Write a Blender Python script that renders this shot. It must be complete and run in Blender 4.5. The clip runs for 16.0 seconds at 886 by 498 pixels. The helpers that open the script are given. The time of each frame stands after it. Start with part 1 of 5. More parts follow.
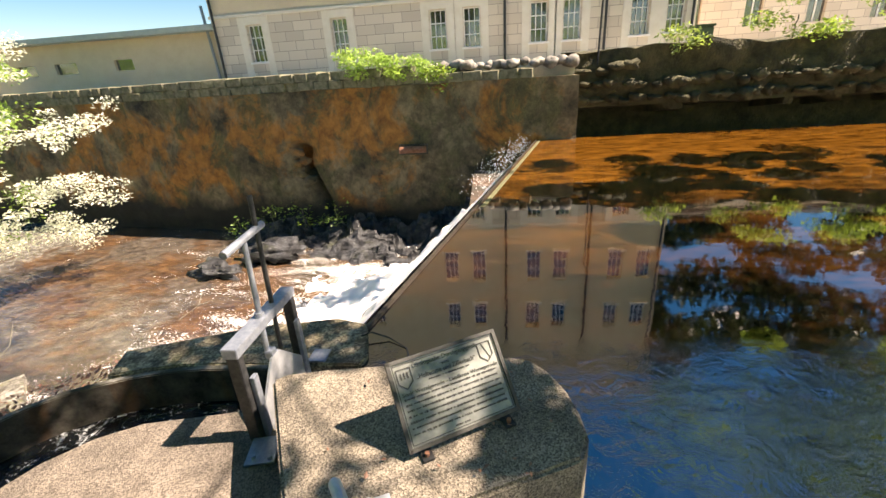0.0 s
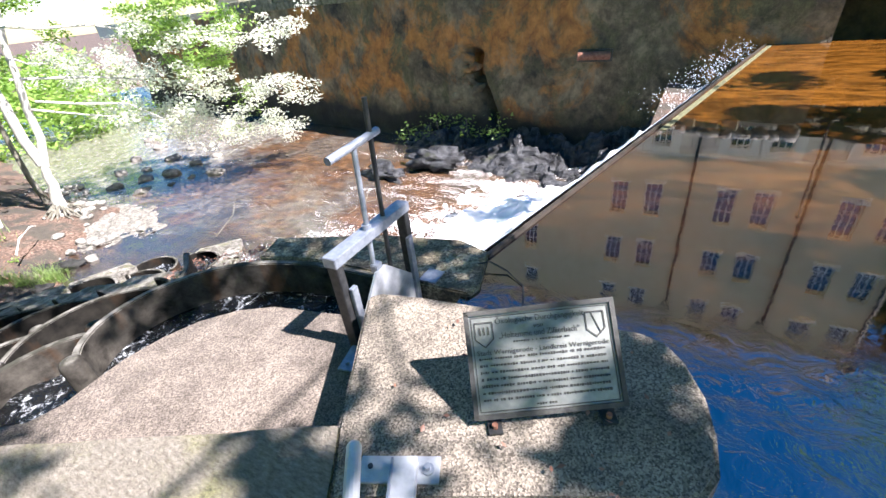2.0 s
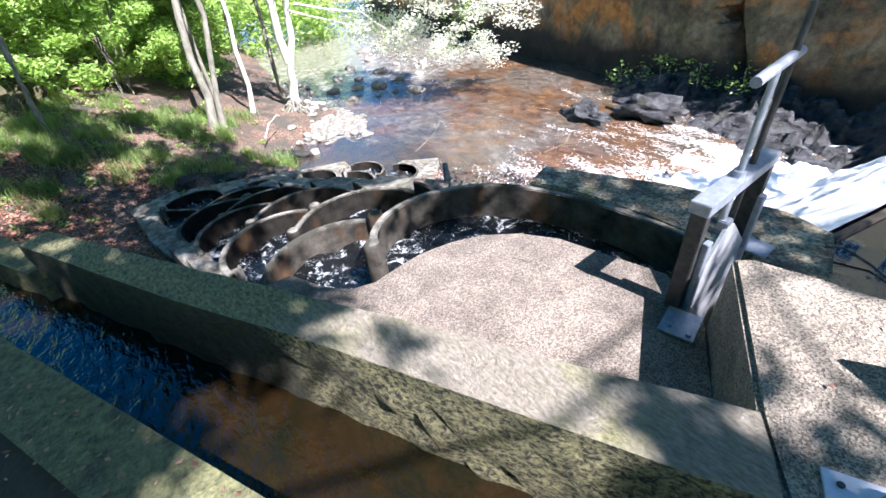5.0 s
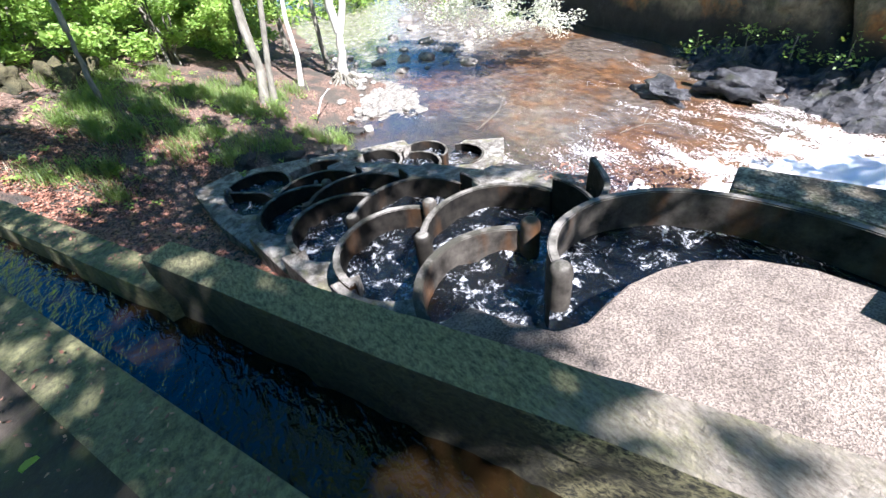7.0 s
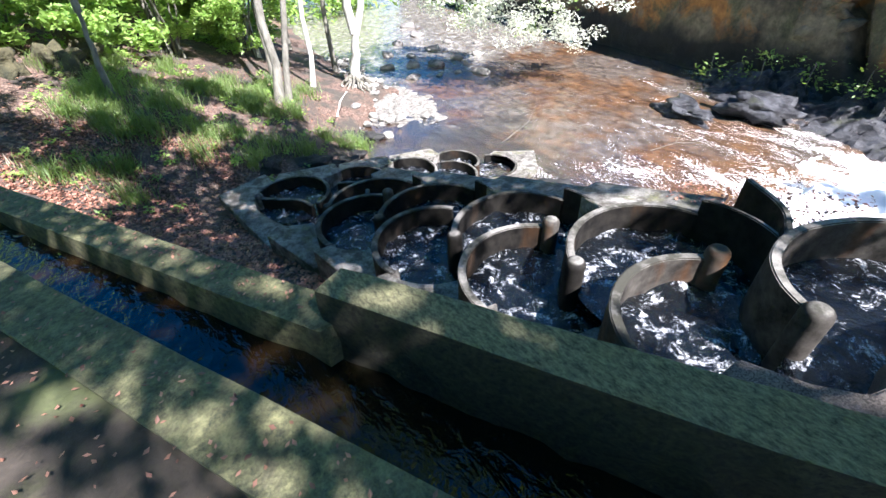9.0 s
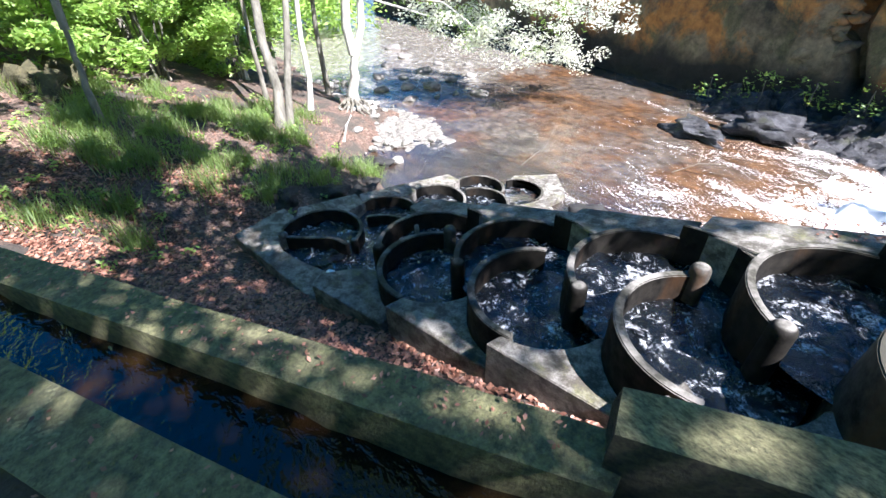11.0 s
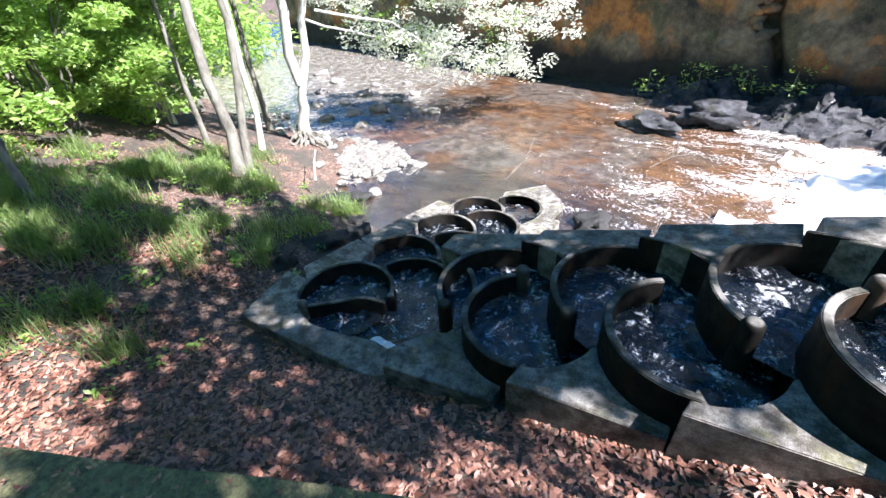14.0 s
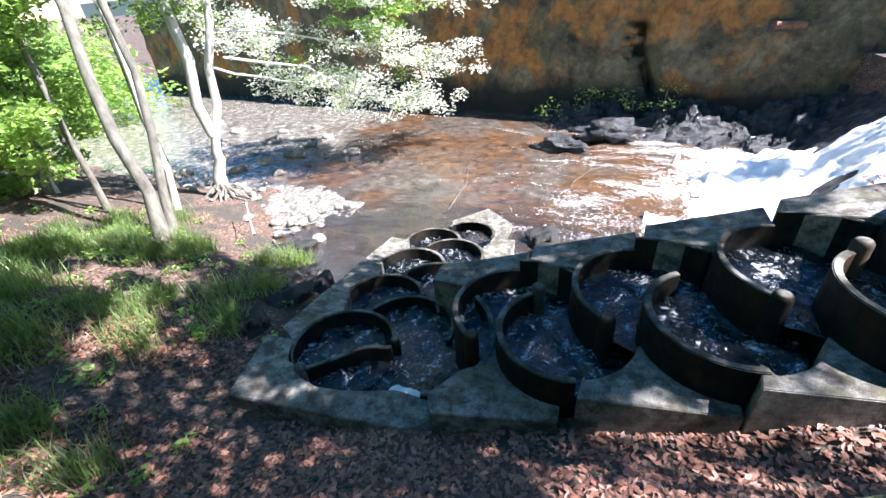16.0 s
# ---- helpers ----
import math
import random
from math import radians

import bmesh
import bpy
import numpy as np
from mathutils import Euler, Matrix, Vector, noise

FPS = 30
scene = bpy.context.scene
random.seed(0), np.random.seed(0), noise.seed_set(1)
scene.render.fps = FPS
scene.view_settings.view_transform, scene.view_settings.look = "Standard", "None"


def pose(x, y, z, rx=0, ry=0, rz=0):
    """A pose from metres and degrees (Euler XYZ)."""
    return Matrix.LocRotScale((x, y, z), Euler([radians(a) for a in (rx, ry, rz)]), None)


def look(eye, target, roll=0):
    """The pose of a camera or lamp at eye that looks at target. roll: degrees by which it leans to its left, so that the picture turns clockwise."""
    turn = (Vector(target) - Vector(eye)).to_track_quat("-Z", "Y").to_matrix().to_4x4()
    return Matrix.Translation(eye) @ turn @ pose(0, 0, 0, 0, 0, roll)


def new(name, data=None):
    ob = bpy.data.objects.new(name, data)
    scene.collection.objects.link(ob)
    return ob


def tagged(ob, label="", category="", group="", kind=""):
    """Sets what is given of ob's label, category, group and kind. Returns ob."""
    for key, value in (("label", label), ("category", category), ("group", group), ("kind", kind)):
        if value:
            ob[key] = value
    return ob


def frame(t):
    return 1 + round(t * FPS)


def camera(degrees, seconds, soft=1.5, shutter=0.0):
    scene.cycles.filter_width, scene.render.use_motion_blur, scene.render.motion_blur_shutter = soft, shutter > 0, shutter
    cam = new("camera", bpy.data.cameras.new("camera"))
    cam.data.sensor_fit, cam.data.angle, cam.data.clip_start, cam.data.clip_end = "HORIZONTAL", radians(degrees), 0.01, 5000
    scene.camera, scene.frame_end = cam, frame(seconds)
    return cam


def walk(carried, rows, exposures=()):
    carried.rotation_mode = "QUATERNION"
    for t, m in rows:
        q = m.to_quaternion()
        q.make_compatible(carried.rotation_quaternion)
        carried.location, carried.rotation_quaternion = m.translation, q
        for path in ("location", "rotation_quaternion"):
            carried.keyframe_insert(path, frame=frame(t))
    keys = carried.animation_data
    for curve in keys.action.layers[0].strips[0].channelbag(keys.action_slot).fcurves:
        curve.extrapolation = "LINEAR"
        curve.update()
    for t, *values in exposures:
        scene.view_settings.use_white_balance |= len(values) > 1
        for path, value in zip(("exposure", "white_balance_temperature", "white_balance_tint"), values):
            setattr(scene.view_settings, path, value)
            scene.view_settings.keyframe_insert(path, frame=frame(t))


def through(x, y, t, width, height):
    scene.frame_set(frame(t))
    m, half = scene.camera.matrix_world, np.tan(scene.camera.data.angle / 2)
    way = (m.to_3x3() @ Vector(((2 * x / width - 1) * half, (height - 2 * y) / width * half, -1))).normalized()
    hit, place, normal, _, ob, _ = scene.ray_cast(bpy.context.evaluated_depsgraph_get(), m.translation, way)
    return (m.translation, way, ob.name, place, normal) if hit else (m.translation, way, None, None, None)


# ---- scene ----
cam = camera(92.2, 16.0)
PATH = [
    (0, (1.125, 0.276, 2.045), (0.894, 2.11, 1.28), -3.8),
    (0.5, (1.156, 0.382, 1.984), (0.746, 2.144, 1.131), -5.5),
    (1, (1.139, 0.581, 1.916), (0.598, 2.302, 1.052), -5.9),
    (1.5, (1.166, 0.689, 1.9), (0.395, 2.25, 0.915), -6.8),
    (2, (1.26, 0.744, 1.9), (0.353, 2.188, 0.854), -7.1),
    (2.5, (1.294, 0.737, 1.893), (0.365, 2.143, 0.817), -6.1),
    (3, (1.215, 0.684, 1.888), (0.169, 1.998, 0.801), -4.8),
    (3.5, (0.998, 0.562, 1.865), (-0.08, 1.829, 0.754), -4.3),
    (4, (0.79, 0.391, 1.844), (-0.34, 1.59, 0.711), -3.7),
    (4.5, (0.587, 0.285, 1.82), (-0.694, 1.29, 0.658), -5.4),
    (5, (0.292, 0.22, 1.81), (-1.027, 1.128, 0.612), -6.9),
    (5.2, (0.218, 0.087, 1.823), (-1.127, 0.949, 0.619), -7.0),
    (7.3, (-1.052, -0.414, 1.782), (-2.366, 0.366, 0.491), -7.4),
    (7.5, (-1.141, -0.581, 1.757), (-2.449, 0.229, 0.479), -5.2),
    (8, (-1.334, -0.789, 1.76), (-2.608, 0.072, 0.481), -3.8),
    (8.5, (-1.723, -0.935, 1.707), (-2.987, -0.05, 0.435), -3.3),
    (8.7, (-1.858, -1.003, 1.701), (-3.12, -0.109, 0.433), -3.2),
    (10.8, (-3.238, -1.477, 1.559), (-4.436, -0.425, 0.352), -2.1),
    (11, (-3.385, -1.559, 1.541), (-4.588, -0.501, 0.343), -1.7),
    (11.5, (-3.652, -1.675, 1.565), (-4.865, -0.61, 0.384), -1.7),
    (12, (-3.967, -1.668, 1.538), (-5.178, -0.581, 0.374), -2.4),
    (12.5, (-4.23, -1.753, 1.516), (-5.395, -0.625, 0.347), -2.0),
    (13, (-4.486, -1.918, 1.536), (-5.539, -0.686, 0.364), -3.3),
    (13.5, (-4.751, -1.945, 1.5), (-5.758, -0.674, 0.329), -4.4),
    (14, (-5.005, -1.963, 1.502), (-5.995, -0.669, 0.342), -4.3),
    (14.5, (-5.242, -2.098, 1.45), (-6.122, -0.712, 0.308), -4.4),
    (15, (-5.5, -2.216, 1.437), (-6.356, -0.81, 0.301), -3.9),
    (15.5, (-5.807, -2.249, 1.452), (-6.655, -0.817, 0.342), -4.8),
    (16, (-6.005, -2.387, 1.463), (-6.645, -0.81, 0.413), -4.6),
]
walk(cam, [(t, look(eye, target, roll)) for t, eye, target, roll in PATH], [(0.0, 1.95, 8900, 20), (1.0, 2.15, 7150, 20), (2.5, 2.2, 6450, 20), (5.0, 2.25, 6200, 20), (16.0, 2.3, 6150, 20)])

# ---- light ----
SUN_FROM = Vector((0.985, 0.12, 0.0)).normalized()
ELEV = radians(51)
world = bpy.data.worlds.new("sky")
scene.world = world
world.use_nodes = True
sky = world.node_tree.nodes.new("ShaderNodeTexSky")
sky.sky_type = "NISHITA"
sky.sun_disc = False
sky.sun_elevation = ELEV
sky.dust_density = 0.3
sky.ozone_density = 2.0
sky.sun_rotation = math.atan2(SUN_FROM.x, SUN_FROM.y)
back = world.node_tree.nodes["Background"]
back.inputs["Strength"].default_value = 0.055
blue = world.node_tree.nodes.new("ShaderNodeHueSaturation")
blue.inputs["Saturation"].default_value = 1.5
world.node_tree.links.new(sky.outputs[0], blue.inputs["Color"])
world.node_tree.links.new(blue.outputs[0], back.inputs["Color"])
sun = new("sun", bpy.data.lights.new("sun", "SUN"))
sun.data.energy = 5.0
sun.data.angle = radians(0.5)
sun.data.color = (1.0, 0.985, 0.96)
sun.matrix_world = look(SUN_FROM * math.cos(ELEV) * 40 + Vector((0, 0, math.sin(ELEV) * 40)), (0, 0, 0))


# ---- materials ----
class Nodes:
    """A short way to write a node material."""

    def __init__(self, name):
        self.mat = bpy.data.materials.new(name)
        self.mat.use_nodes = True
        self.nt = self.mat.node_tree
        self.bsdf = self.nt.nodes["Principled BSDF"]
        self.out = self.nt.nodes["Material Output"]

    def node(self, kind, **vals):
        n = self.nt.nodes.new("ShaderNode" + kind)
        for k, v in vals.items():
            n.inputs[k.replace("_", " ")].default_value = v
        return n

    def link(self, a, b):
        self.nt.links.new(a, b)

    def coord(self, stretch=(1, 1, 1)):
        c = self.node("NewGeometry")
        m = self.node("Mapping")
        m.inputs["Scale"].default_value = stretch
        self.link(c.outputs["Position"], m.inputs["Vector"])
        return m.outputs["Vector"]

    def noise(self, scale, detail=5, rough=0.6, stretch=(1, 1, 1), distort=0.0):
        n = self.node("TexNoise", Scale=scale, Detail=detail, Roughness=rough, Distortion=distort)
        self.link(self.coord(stretch), n.inputs["Vector"])
        return n.outputs["Fac"]

    def voronoi(self, scale, stretch=(1, 1, 1), out="Distance"):
        n = self.node("TexVoronoi", Scale=scale)
        self.link(self.coord(stretch), n.inputs["Vector"])
        return n.outputs[out]

    def ramp(self, fac, stops):
        n = self.node("ValToRGB")
        e = n.color_ramp.elements
        while len(e) < len(stops):
            e.new(0.5)
        for el, (p, c) in zip(e, stops):
            el.position = p
            el.color = (*c, 1) if not isinstance(c, (int, float)) else (c, c, c, 1)
        self.link(fac, n.inputs["Fac"])
        return n.outputs["Color"]

    def mix(self, fac, a, b, blend="MIX"):
        n = self.nt.nodes.new("ShaderNodeMix")
        n.data_type, n.blend_type = "RGBA", blend
        for sock, v in ((n.inputs[0], fac), (n.inputs[6], a), (n.inputs[7], b)):
            if isinstance(v, (int, float)):
                sock.default_value = v
            elif isinstance(v, tuple):
                sock.default_value = (*v, 1)
            else:
                self.link(v, sock)
        return n.outputs[2]

    def bump(self, height, strength, distance, after=None):
        n = self.node("Bump", Strength=strength, Distance=distance)
        self.link(height, n.inputs["Height"])
        if after is not None:
            self.link(after, n.inputs["Normal"])
        return n.outputs["Normal"]

    def set(self, color=None, rough=None, normal=None, **vals):
        for key, v in (("Base Color", color), ("Roughness", rough), ("Normal", normal)):
            if v is None:
                continue
            if isinstance(v, (int, float)):
                self.bsdf.inputs[key].default_value = v
            elif isinstance(v, tuple):
                self.bsdf.inputs[key].default_value = (*v, 1)
            else:
                self.link(v, self.bsdf.inputs[key])
        for k, v in vals.items():
            self.bsdf.inputs[k.replace("_", " ")].default_value = v
        return self.mat


def washed_concrete(name, pale, dark, moss=0.0, pebble=100):
    """Exposed-aggregate concrete: small pebbles, stains and moss."""
    n = Nodes(name)
    peb = n.voronoi(pebble, out="Color")
    peb_d = n.voronoi(pebble)
    base = n.mix(n.ramp(peb, [(0.2, 0.0), (0.8, 1.0)]), dark, pale)
    stain = n.ramp(n.noise(2.2, 6, 0.65), [(0.34, 0.45), (0.58, 1.0)])
    col = n.mix(1.0, base, stain, "MULTIPLY")
    if moss:
        m = n.ramp(n.noise(3.0, 7, 0.7), [(0.62 - 0.35 * moss, 0.0), (0.75 - 0.3 * moss, 1.0)])
        col = n.mix(n.ramp(n.noise(5.5, 8, 0.75), [(0.42, 0.0), (0.58, 0.85)]), col, (0.030, 0.024, 0.015))
        col = n.mix(m, col, n.mix(n.ramp(n.noise(20, 9, 0.8), [(0.36, 0.0), (0.64, 1.0)]), (0.020, 0.024, 0.010), (0.19, 0.185, 0.085)))
    h = n.bump(peb_d, 0.5, 0.008)
    h = n.bump(n.noise(14, 8, 0.75), 0.35 + 0.3 * moss, 0.012 + 0.02 * moss, h)
    return n.set(col, n.ramp(n.noise(5), [(0.3, 0.7), (0.7, 0.95)]), h)


PEBBLED = washed_concrete("pebbled_concrete", (0.32, 0.275, 0.22), (0.075, 0.062, 0.048), pebble=150)
PEBBLED_SLAB = washed_concrete("pink_pebbled_concrete", (0.25, 0.208, 0.172), (0.072, 0.058, 0.046), pebble=150)
MOSSY = washed_concrete("mossy_concrete", (0.22, 0.22, 0.12), (0.05, 0.052, 0.028), moss=0.85, pebble=70)


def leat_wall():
    """Pale trowelled coping, coarse mossy face below with its shade put into the colour."""
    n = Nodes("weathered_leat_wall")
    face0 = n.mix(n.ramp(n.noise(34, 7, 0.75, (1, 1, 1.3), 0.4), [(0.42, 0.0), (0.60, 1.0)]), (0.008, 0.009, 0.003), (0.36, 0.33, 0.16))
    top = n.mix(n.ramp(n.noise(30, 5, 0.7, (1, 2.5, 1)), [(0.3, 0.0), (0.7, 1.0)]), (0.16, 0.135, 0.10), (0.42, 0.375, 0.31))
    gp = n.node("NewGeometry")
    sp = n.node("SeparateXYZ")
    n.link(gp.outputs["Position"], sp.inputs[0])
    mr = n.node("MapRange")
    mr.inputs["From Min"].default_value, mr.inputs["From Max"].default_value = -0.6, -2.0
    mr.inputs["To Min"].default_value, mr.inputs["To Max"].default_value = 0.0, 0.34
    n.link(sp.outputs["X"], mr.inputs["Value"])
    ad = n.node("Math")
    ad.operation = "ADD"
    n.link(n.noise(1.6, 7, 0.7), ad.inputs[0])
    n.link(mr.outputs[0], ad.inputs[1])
    # Face darkened towards -x: moss plus the shade of the narrow leat.
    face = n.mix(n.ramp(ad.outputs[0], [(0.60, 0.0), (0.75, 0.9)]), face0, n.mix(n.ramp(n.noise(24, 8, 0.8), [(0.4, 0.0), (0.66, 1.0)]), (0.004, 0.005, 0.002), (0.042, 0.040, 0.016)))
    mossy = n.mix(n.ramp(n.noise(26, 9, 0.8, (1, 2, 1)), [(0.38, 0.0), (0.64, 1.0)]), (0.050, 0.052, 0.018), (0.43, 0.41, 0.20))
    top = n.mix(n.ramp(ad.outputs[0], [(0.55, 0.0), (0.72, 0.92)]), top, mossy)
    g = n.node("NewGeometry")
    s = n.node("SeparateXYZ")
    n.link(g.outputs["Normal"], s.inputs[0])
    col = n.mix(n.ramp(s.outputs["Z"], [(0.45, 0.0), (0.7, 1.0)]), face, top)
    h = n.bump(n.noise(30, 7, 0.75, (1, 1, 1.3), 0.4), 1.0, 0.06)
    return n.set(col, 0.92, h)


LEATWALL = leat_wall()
GREY_CONC = washed_concrete("grey_cast_concrete", (0.36, 0.345, 0.305), (0.20, 0.19, 0.165), moss=0.24, pebble=160)


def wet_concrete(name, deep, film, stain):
    """Basin walls under an algae film, shade darkened into the faces, with dry pale rims."""
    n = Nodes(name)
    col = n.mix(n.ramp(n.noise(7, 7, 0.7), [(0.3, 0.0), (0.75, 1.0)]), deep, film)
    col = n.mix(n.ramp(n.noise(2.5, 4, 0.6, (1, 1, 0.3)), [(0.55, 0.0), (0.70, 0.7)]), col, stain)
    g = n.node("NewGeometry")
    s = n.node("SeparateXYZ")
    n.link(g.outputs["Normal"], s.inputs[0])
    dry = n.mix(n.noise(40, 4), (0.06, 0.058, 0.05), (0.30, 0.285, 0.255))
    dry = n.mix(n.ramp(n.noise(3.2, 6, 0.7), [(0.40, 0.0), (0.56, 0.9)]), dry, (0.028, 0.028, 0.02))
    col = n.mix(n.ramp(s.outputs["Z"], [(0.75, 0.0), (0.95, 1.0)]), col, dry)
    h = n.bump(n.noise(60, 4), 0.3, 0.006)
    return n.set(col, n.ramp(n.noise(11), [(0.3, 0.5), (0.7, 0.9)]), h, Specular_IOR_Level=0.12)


# Two copies of one concrete: shaded in the basins, paler at the sunlit channel.
WET_SHADE = wet_concrete("wet_shaded_concrete", (0.003, 0.003, 0.003), (0.024, 0.022, 0.018), (0.05, 0.026, 0.012))
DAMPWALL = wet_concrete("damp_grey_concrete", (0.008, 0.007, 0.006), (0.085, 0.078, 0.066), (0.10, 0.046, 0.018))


def water(name, tint, ripple, strength, murk, rough, ior, gloss):
    """Water with a murky body: ripples above, brown bed seen through."""
    n = Nodes(name)
    col = n.mix(n.ramp(n.noise(murk, 6, 0.65, (1, 1.6, 1), 0.6), [(0.35, 0.0), (0.7, 1.0)]), tint[0], tint[1])
    h = n.bump(n.noise(ripple, 3, 0.55, (1, 1.7, 1), 0.4), strength, 0.05)
    h = n.bump(n.noise(ripple * 4, 2, 0.5), strength * 0.4, 0.02, h)
    return n.set(col, rough, h, IOR=ior, Specular_IOR_Level=gloss)



def pond_mat():
    """Peaty water: tree shade put into the colour by the pier, sunlit amber beyond."""
    n = Nodes("brown_pond_water")
    g = n.node("NewGeometry")
    s = n.node("SeparateXYZ")
    n.link(g.outputs["Position"], s.inputs[0])
    # Colour runs from shaded near water to sunlit far water along Y.
    m = n.node("MapRange")
    m.inputs["From Min"].default_value, m.inputs["From Max"].default_value = 3.2, 13.5
    n.link(s.outputs["Y"], m.inputs["Value"])
    add = n.node("Math")
    add.operation = "MULTIPLY_ADD"
    n.link(n.noise(0.6, 6, 0.65, (1, 1, 1), 0.5), add.inputs[0])
    add.inputs[1].default_value = 0.9
    n.link(m.outputs[0], add.inputs[2])
    col = n.ramp(add.outputs[0], [(0.40, (0.002, 0.001, 0.0006)), (0.66, (0.040, 0.016, 0.004)), (0.86, (0.075, 0.030, 0.005)), (1.05, (0.17, 0.066, 0.010))])
    weed = n.ramp(n.noise(2.6, 9, 0.75, (0.6, 1.9, 1), 0.5), [(0.38, 0.12), (0.60, 1.0)])
    col = n.mix(1.0, col, weed, "MULTIPLY")
    h = n.bump(n.noise(1.2, 3, 0.5, (1, 1.4, 1), 0.3), 0.03, 0.05)
    nr = n.node("MapRange")
    nr.inputs["From Min"].default_value, nr.inputs["From Max"].default_value = 2.5, 3.3
    nr.inputs["To Min"].default_value, nr.inputs["To Max"].default_value = 0.36, 0.012
    n.link(s.outputs["Y"], nr.inputs["Value"])
    rip = n.node("Bump", Distance=0.03)
    n.link(nr.outputs[0], rip.inputs["Strength"])
    n.link(n.noise(5.0, 5, 0.6, (1, 1.25, 1), 0.8), rip.inputs["Height"])
    n.link(h, rip.inputs["Normal"])
    return n.set(col, 0.006, rip.outputs["Normal"], IOR=2.05, Specular_IOR_Level=1.0)


POND = pond_mat()


def river_mat():
    """Shallow water over a stony bed, with foam flecks thickening towards the weir."""
    n = Nodes("shallow_river_water")
    grit = n.mix(n.ramp(n.noise(3.4, 8, 0.75, (1, 1.3, 1)), [(0.35, 0.0), (0.65, 1.0)]), (0.030, 0.025, 0.020), (0.17, 0.14, 0.112))
    amber = n.mix(n.ramp(n.noise(2.2, 7, 0.7, (0.8, 1.4, 1)), [(0.35, 0.0), (0.68, 1.0)]), (0.032, 0.018, 0.011), (0.20, 0.105, 0.050))
    bedc = n.mix(n.ramp(n.noise(0.5, 5, 0.6), [(0.42, 0.0), (0.56, 1.0)]), grit, amber)
    # Bed colour darkened towards the near bank so the mirrored sky shows.
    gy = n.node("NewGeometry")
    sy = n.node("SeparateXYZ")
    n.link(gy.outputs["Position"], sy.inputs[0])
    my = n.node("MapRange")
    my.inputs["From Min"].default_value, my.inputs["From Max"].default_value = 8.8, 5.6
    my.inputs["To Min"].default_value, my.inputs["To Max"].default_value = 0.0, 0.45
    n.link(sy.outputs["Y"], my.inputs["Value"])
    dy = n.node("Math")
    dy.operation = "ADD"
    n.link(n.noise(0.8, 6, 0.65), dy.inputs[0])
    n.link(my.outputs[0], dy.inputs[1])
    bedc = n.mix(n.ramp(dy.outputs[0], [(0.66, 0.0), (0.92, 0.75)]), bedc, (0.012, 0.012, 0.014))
    gd = n.node("NewGeometry")
    sd = n.node("SeparateXYZ")
    n.link(gd.outputs["Position"], sd.inputs[0])
    md = n.node("MapRange")
    md.inputs["From Min"].default_value, md.inputs["From Max"].default_value = -12.5, -17.0
    md.inputs["To Min"].default_value, md.inputs["To Max"].default_value = -0.12, 0.22
    n.link(sd.outputs["X"], md.inputs["Value"])
    ab = n.node("Math")
    ab.operation = "ADD"
    n.link(n.noise(1.1, 7, 0.7), ab.inputs[0])
    n.link(md.outputs[0], ab.inputs[1])
    bedc = n.mix(n.ramp(ab.outputs[0], [(0.50, 0.0), (0.68, 1.0)]), bedc, n.mix(n.ramp(n.noise(5, 6, 0.7), [(0.35, 0.0), (0.65, 1.0)]), (0.07, 0.06, 0.045), (0.34, 0.325, 0.28)))
    stones = n.voronoi(5.5, (1, 1.2, 1), "Color")
    bedc = n.mix(n.ramp(stones, [(0.15, 0.55), (0.7, 1.0)]), (0.012, 0.009, 0.007), bedc)
    g = n.node("NewGeometry")
    s = n.node("SeparateXYZ")
    n.link(g.outputs["Position"], s.inputs[0])
    m = n.node("MapRange")
    m.inputs["From Min"].default_value, m.inputs["From Max"].default_value = -10.0, -3.5
    m.inputs["To Min"].default_value, m.inputs["To Max"].default_value = 0.0, 0.17
    n.link(s.outputs["X"], m.inputs["Value"])
    fl = n.node("Math")
    fl.operation = "ADD"
    n.link(n.noise(24, 4, 0.8, (0.6, 1.2, 1), 0.7), fl.inputs[0])
    n.link(m.outputs[0], fl.inputs[1])
    patch = n.node("Math")
    patch.operation = "MULTIPLY_ADD"
    n.link(n.noise(0.9, 5, 0.6, (0.6, 1.6, 1), 0.6), patch.inputs[0])
    patch.inputs[1].default_value = 0.55
    n.link(fl.outputs[0], patch.inputs[2])
    mask = n.ramp(patch.outputs[0], [(0.99, 0.0), (1.07, 1.0)])
    col = n.mix(mask, bedc, (0.85, 0.86, 0.86))
    h = n.bump(n.noise(3.0, 4, 0.6, (0.7, 1.8, 1), 0.8), 0.36, 0.08)
    h = n.bump(n.noise(13, 3, 0.6, (0.7, 1.5, 1), 0.5), 0.36, 0.03, h)
    return n.set(col, n.mix(mask, (0.10, 0.10, 0.10), (0.6, 0.6, 0.6)), h, IOR=2.0, Specular_IOR_Level=1.0)


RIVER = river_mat()


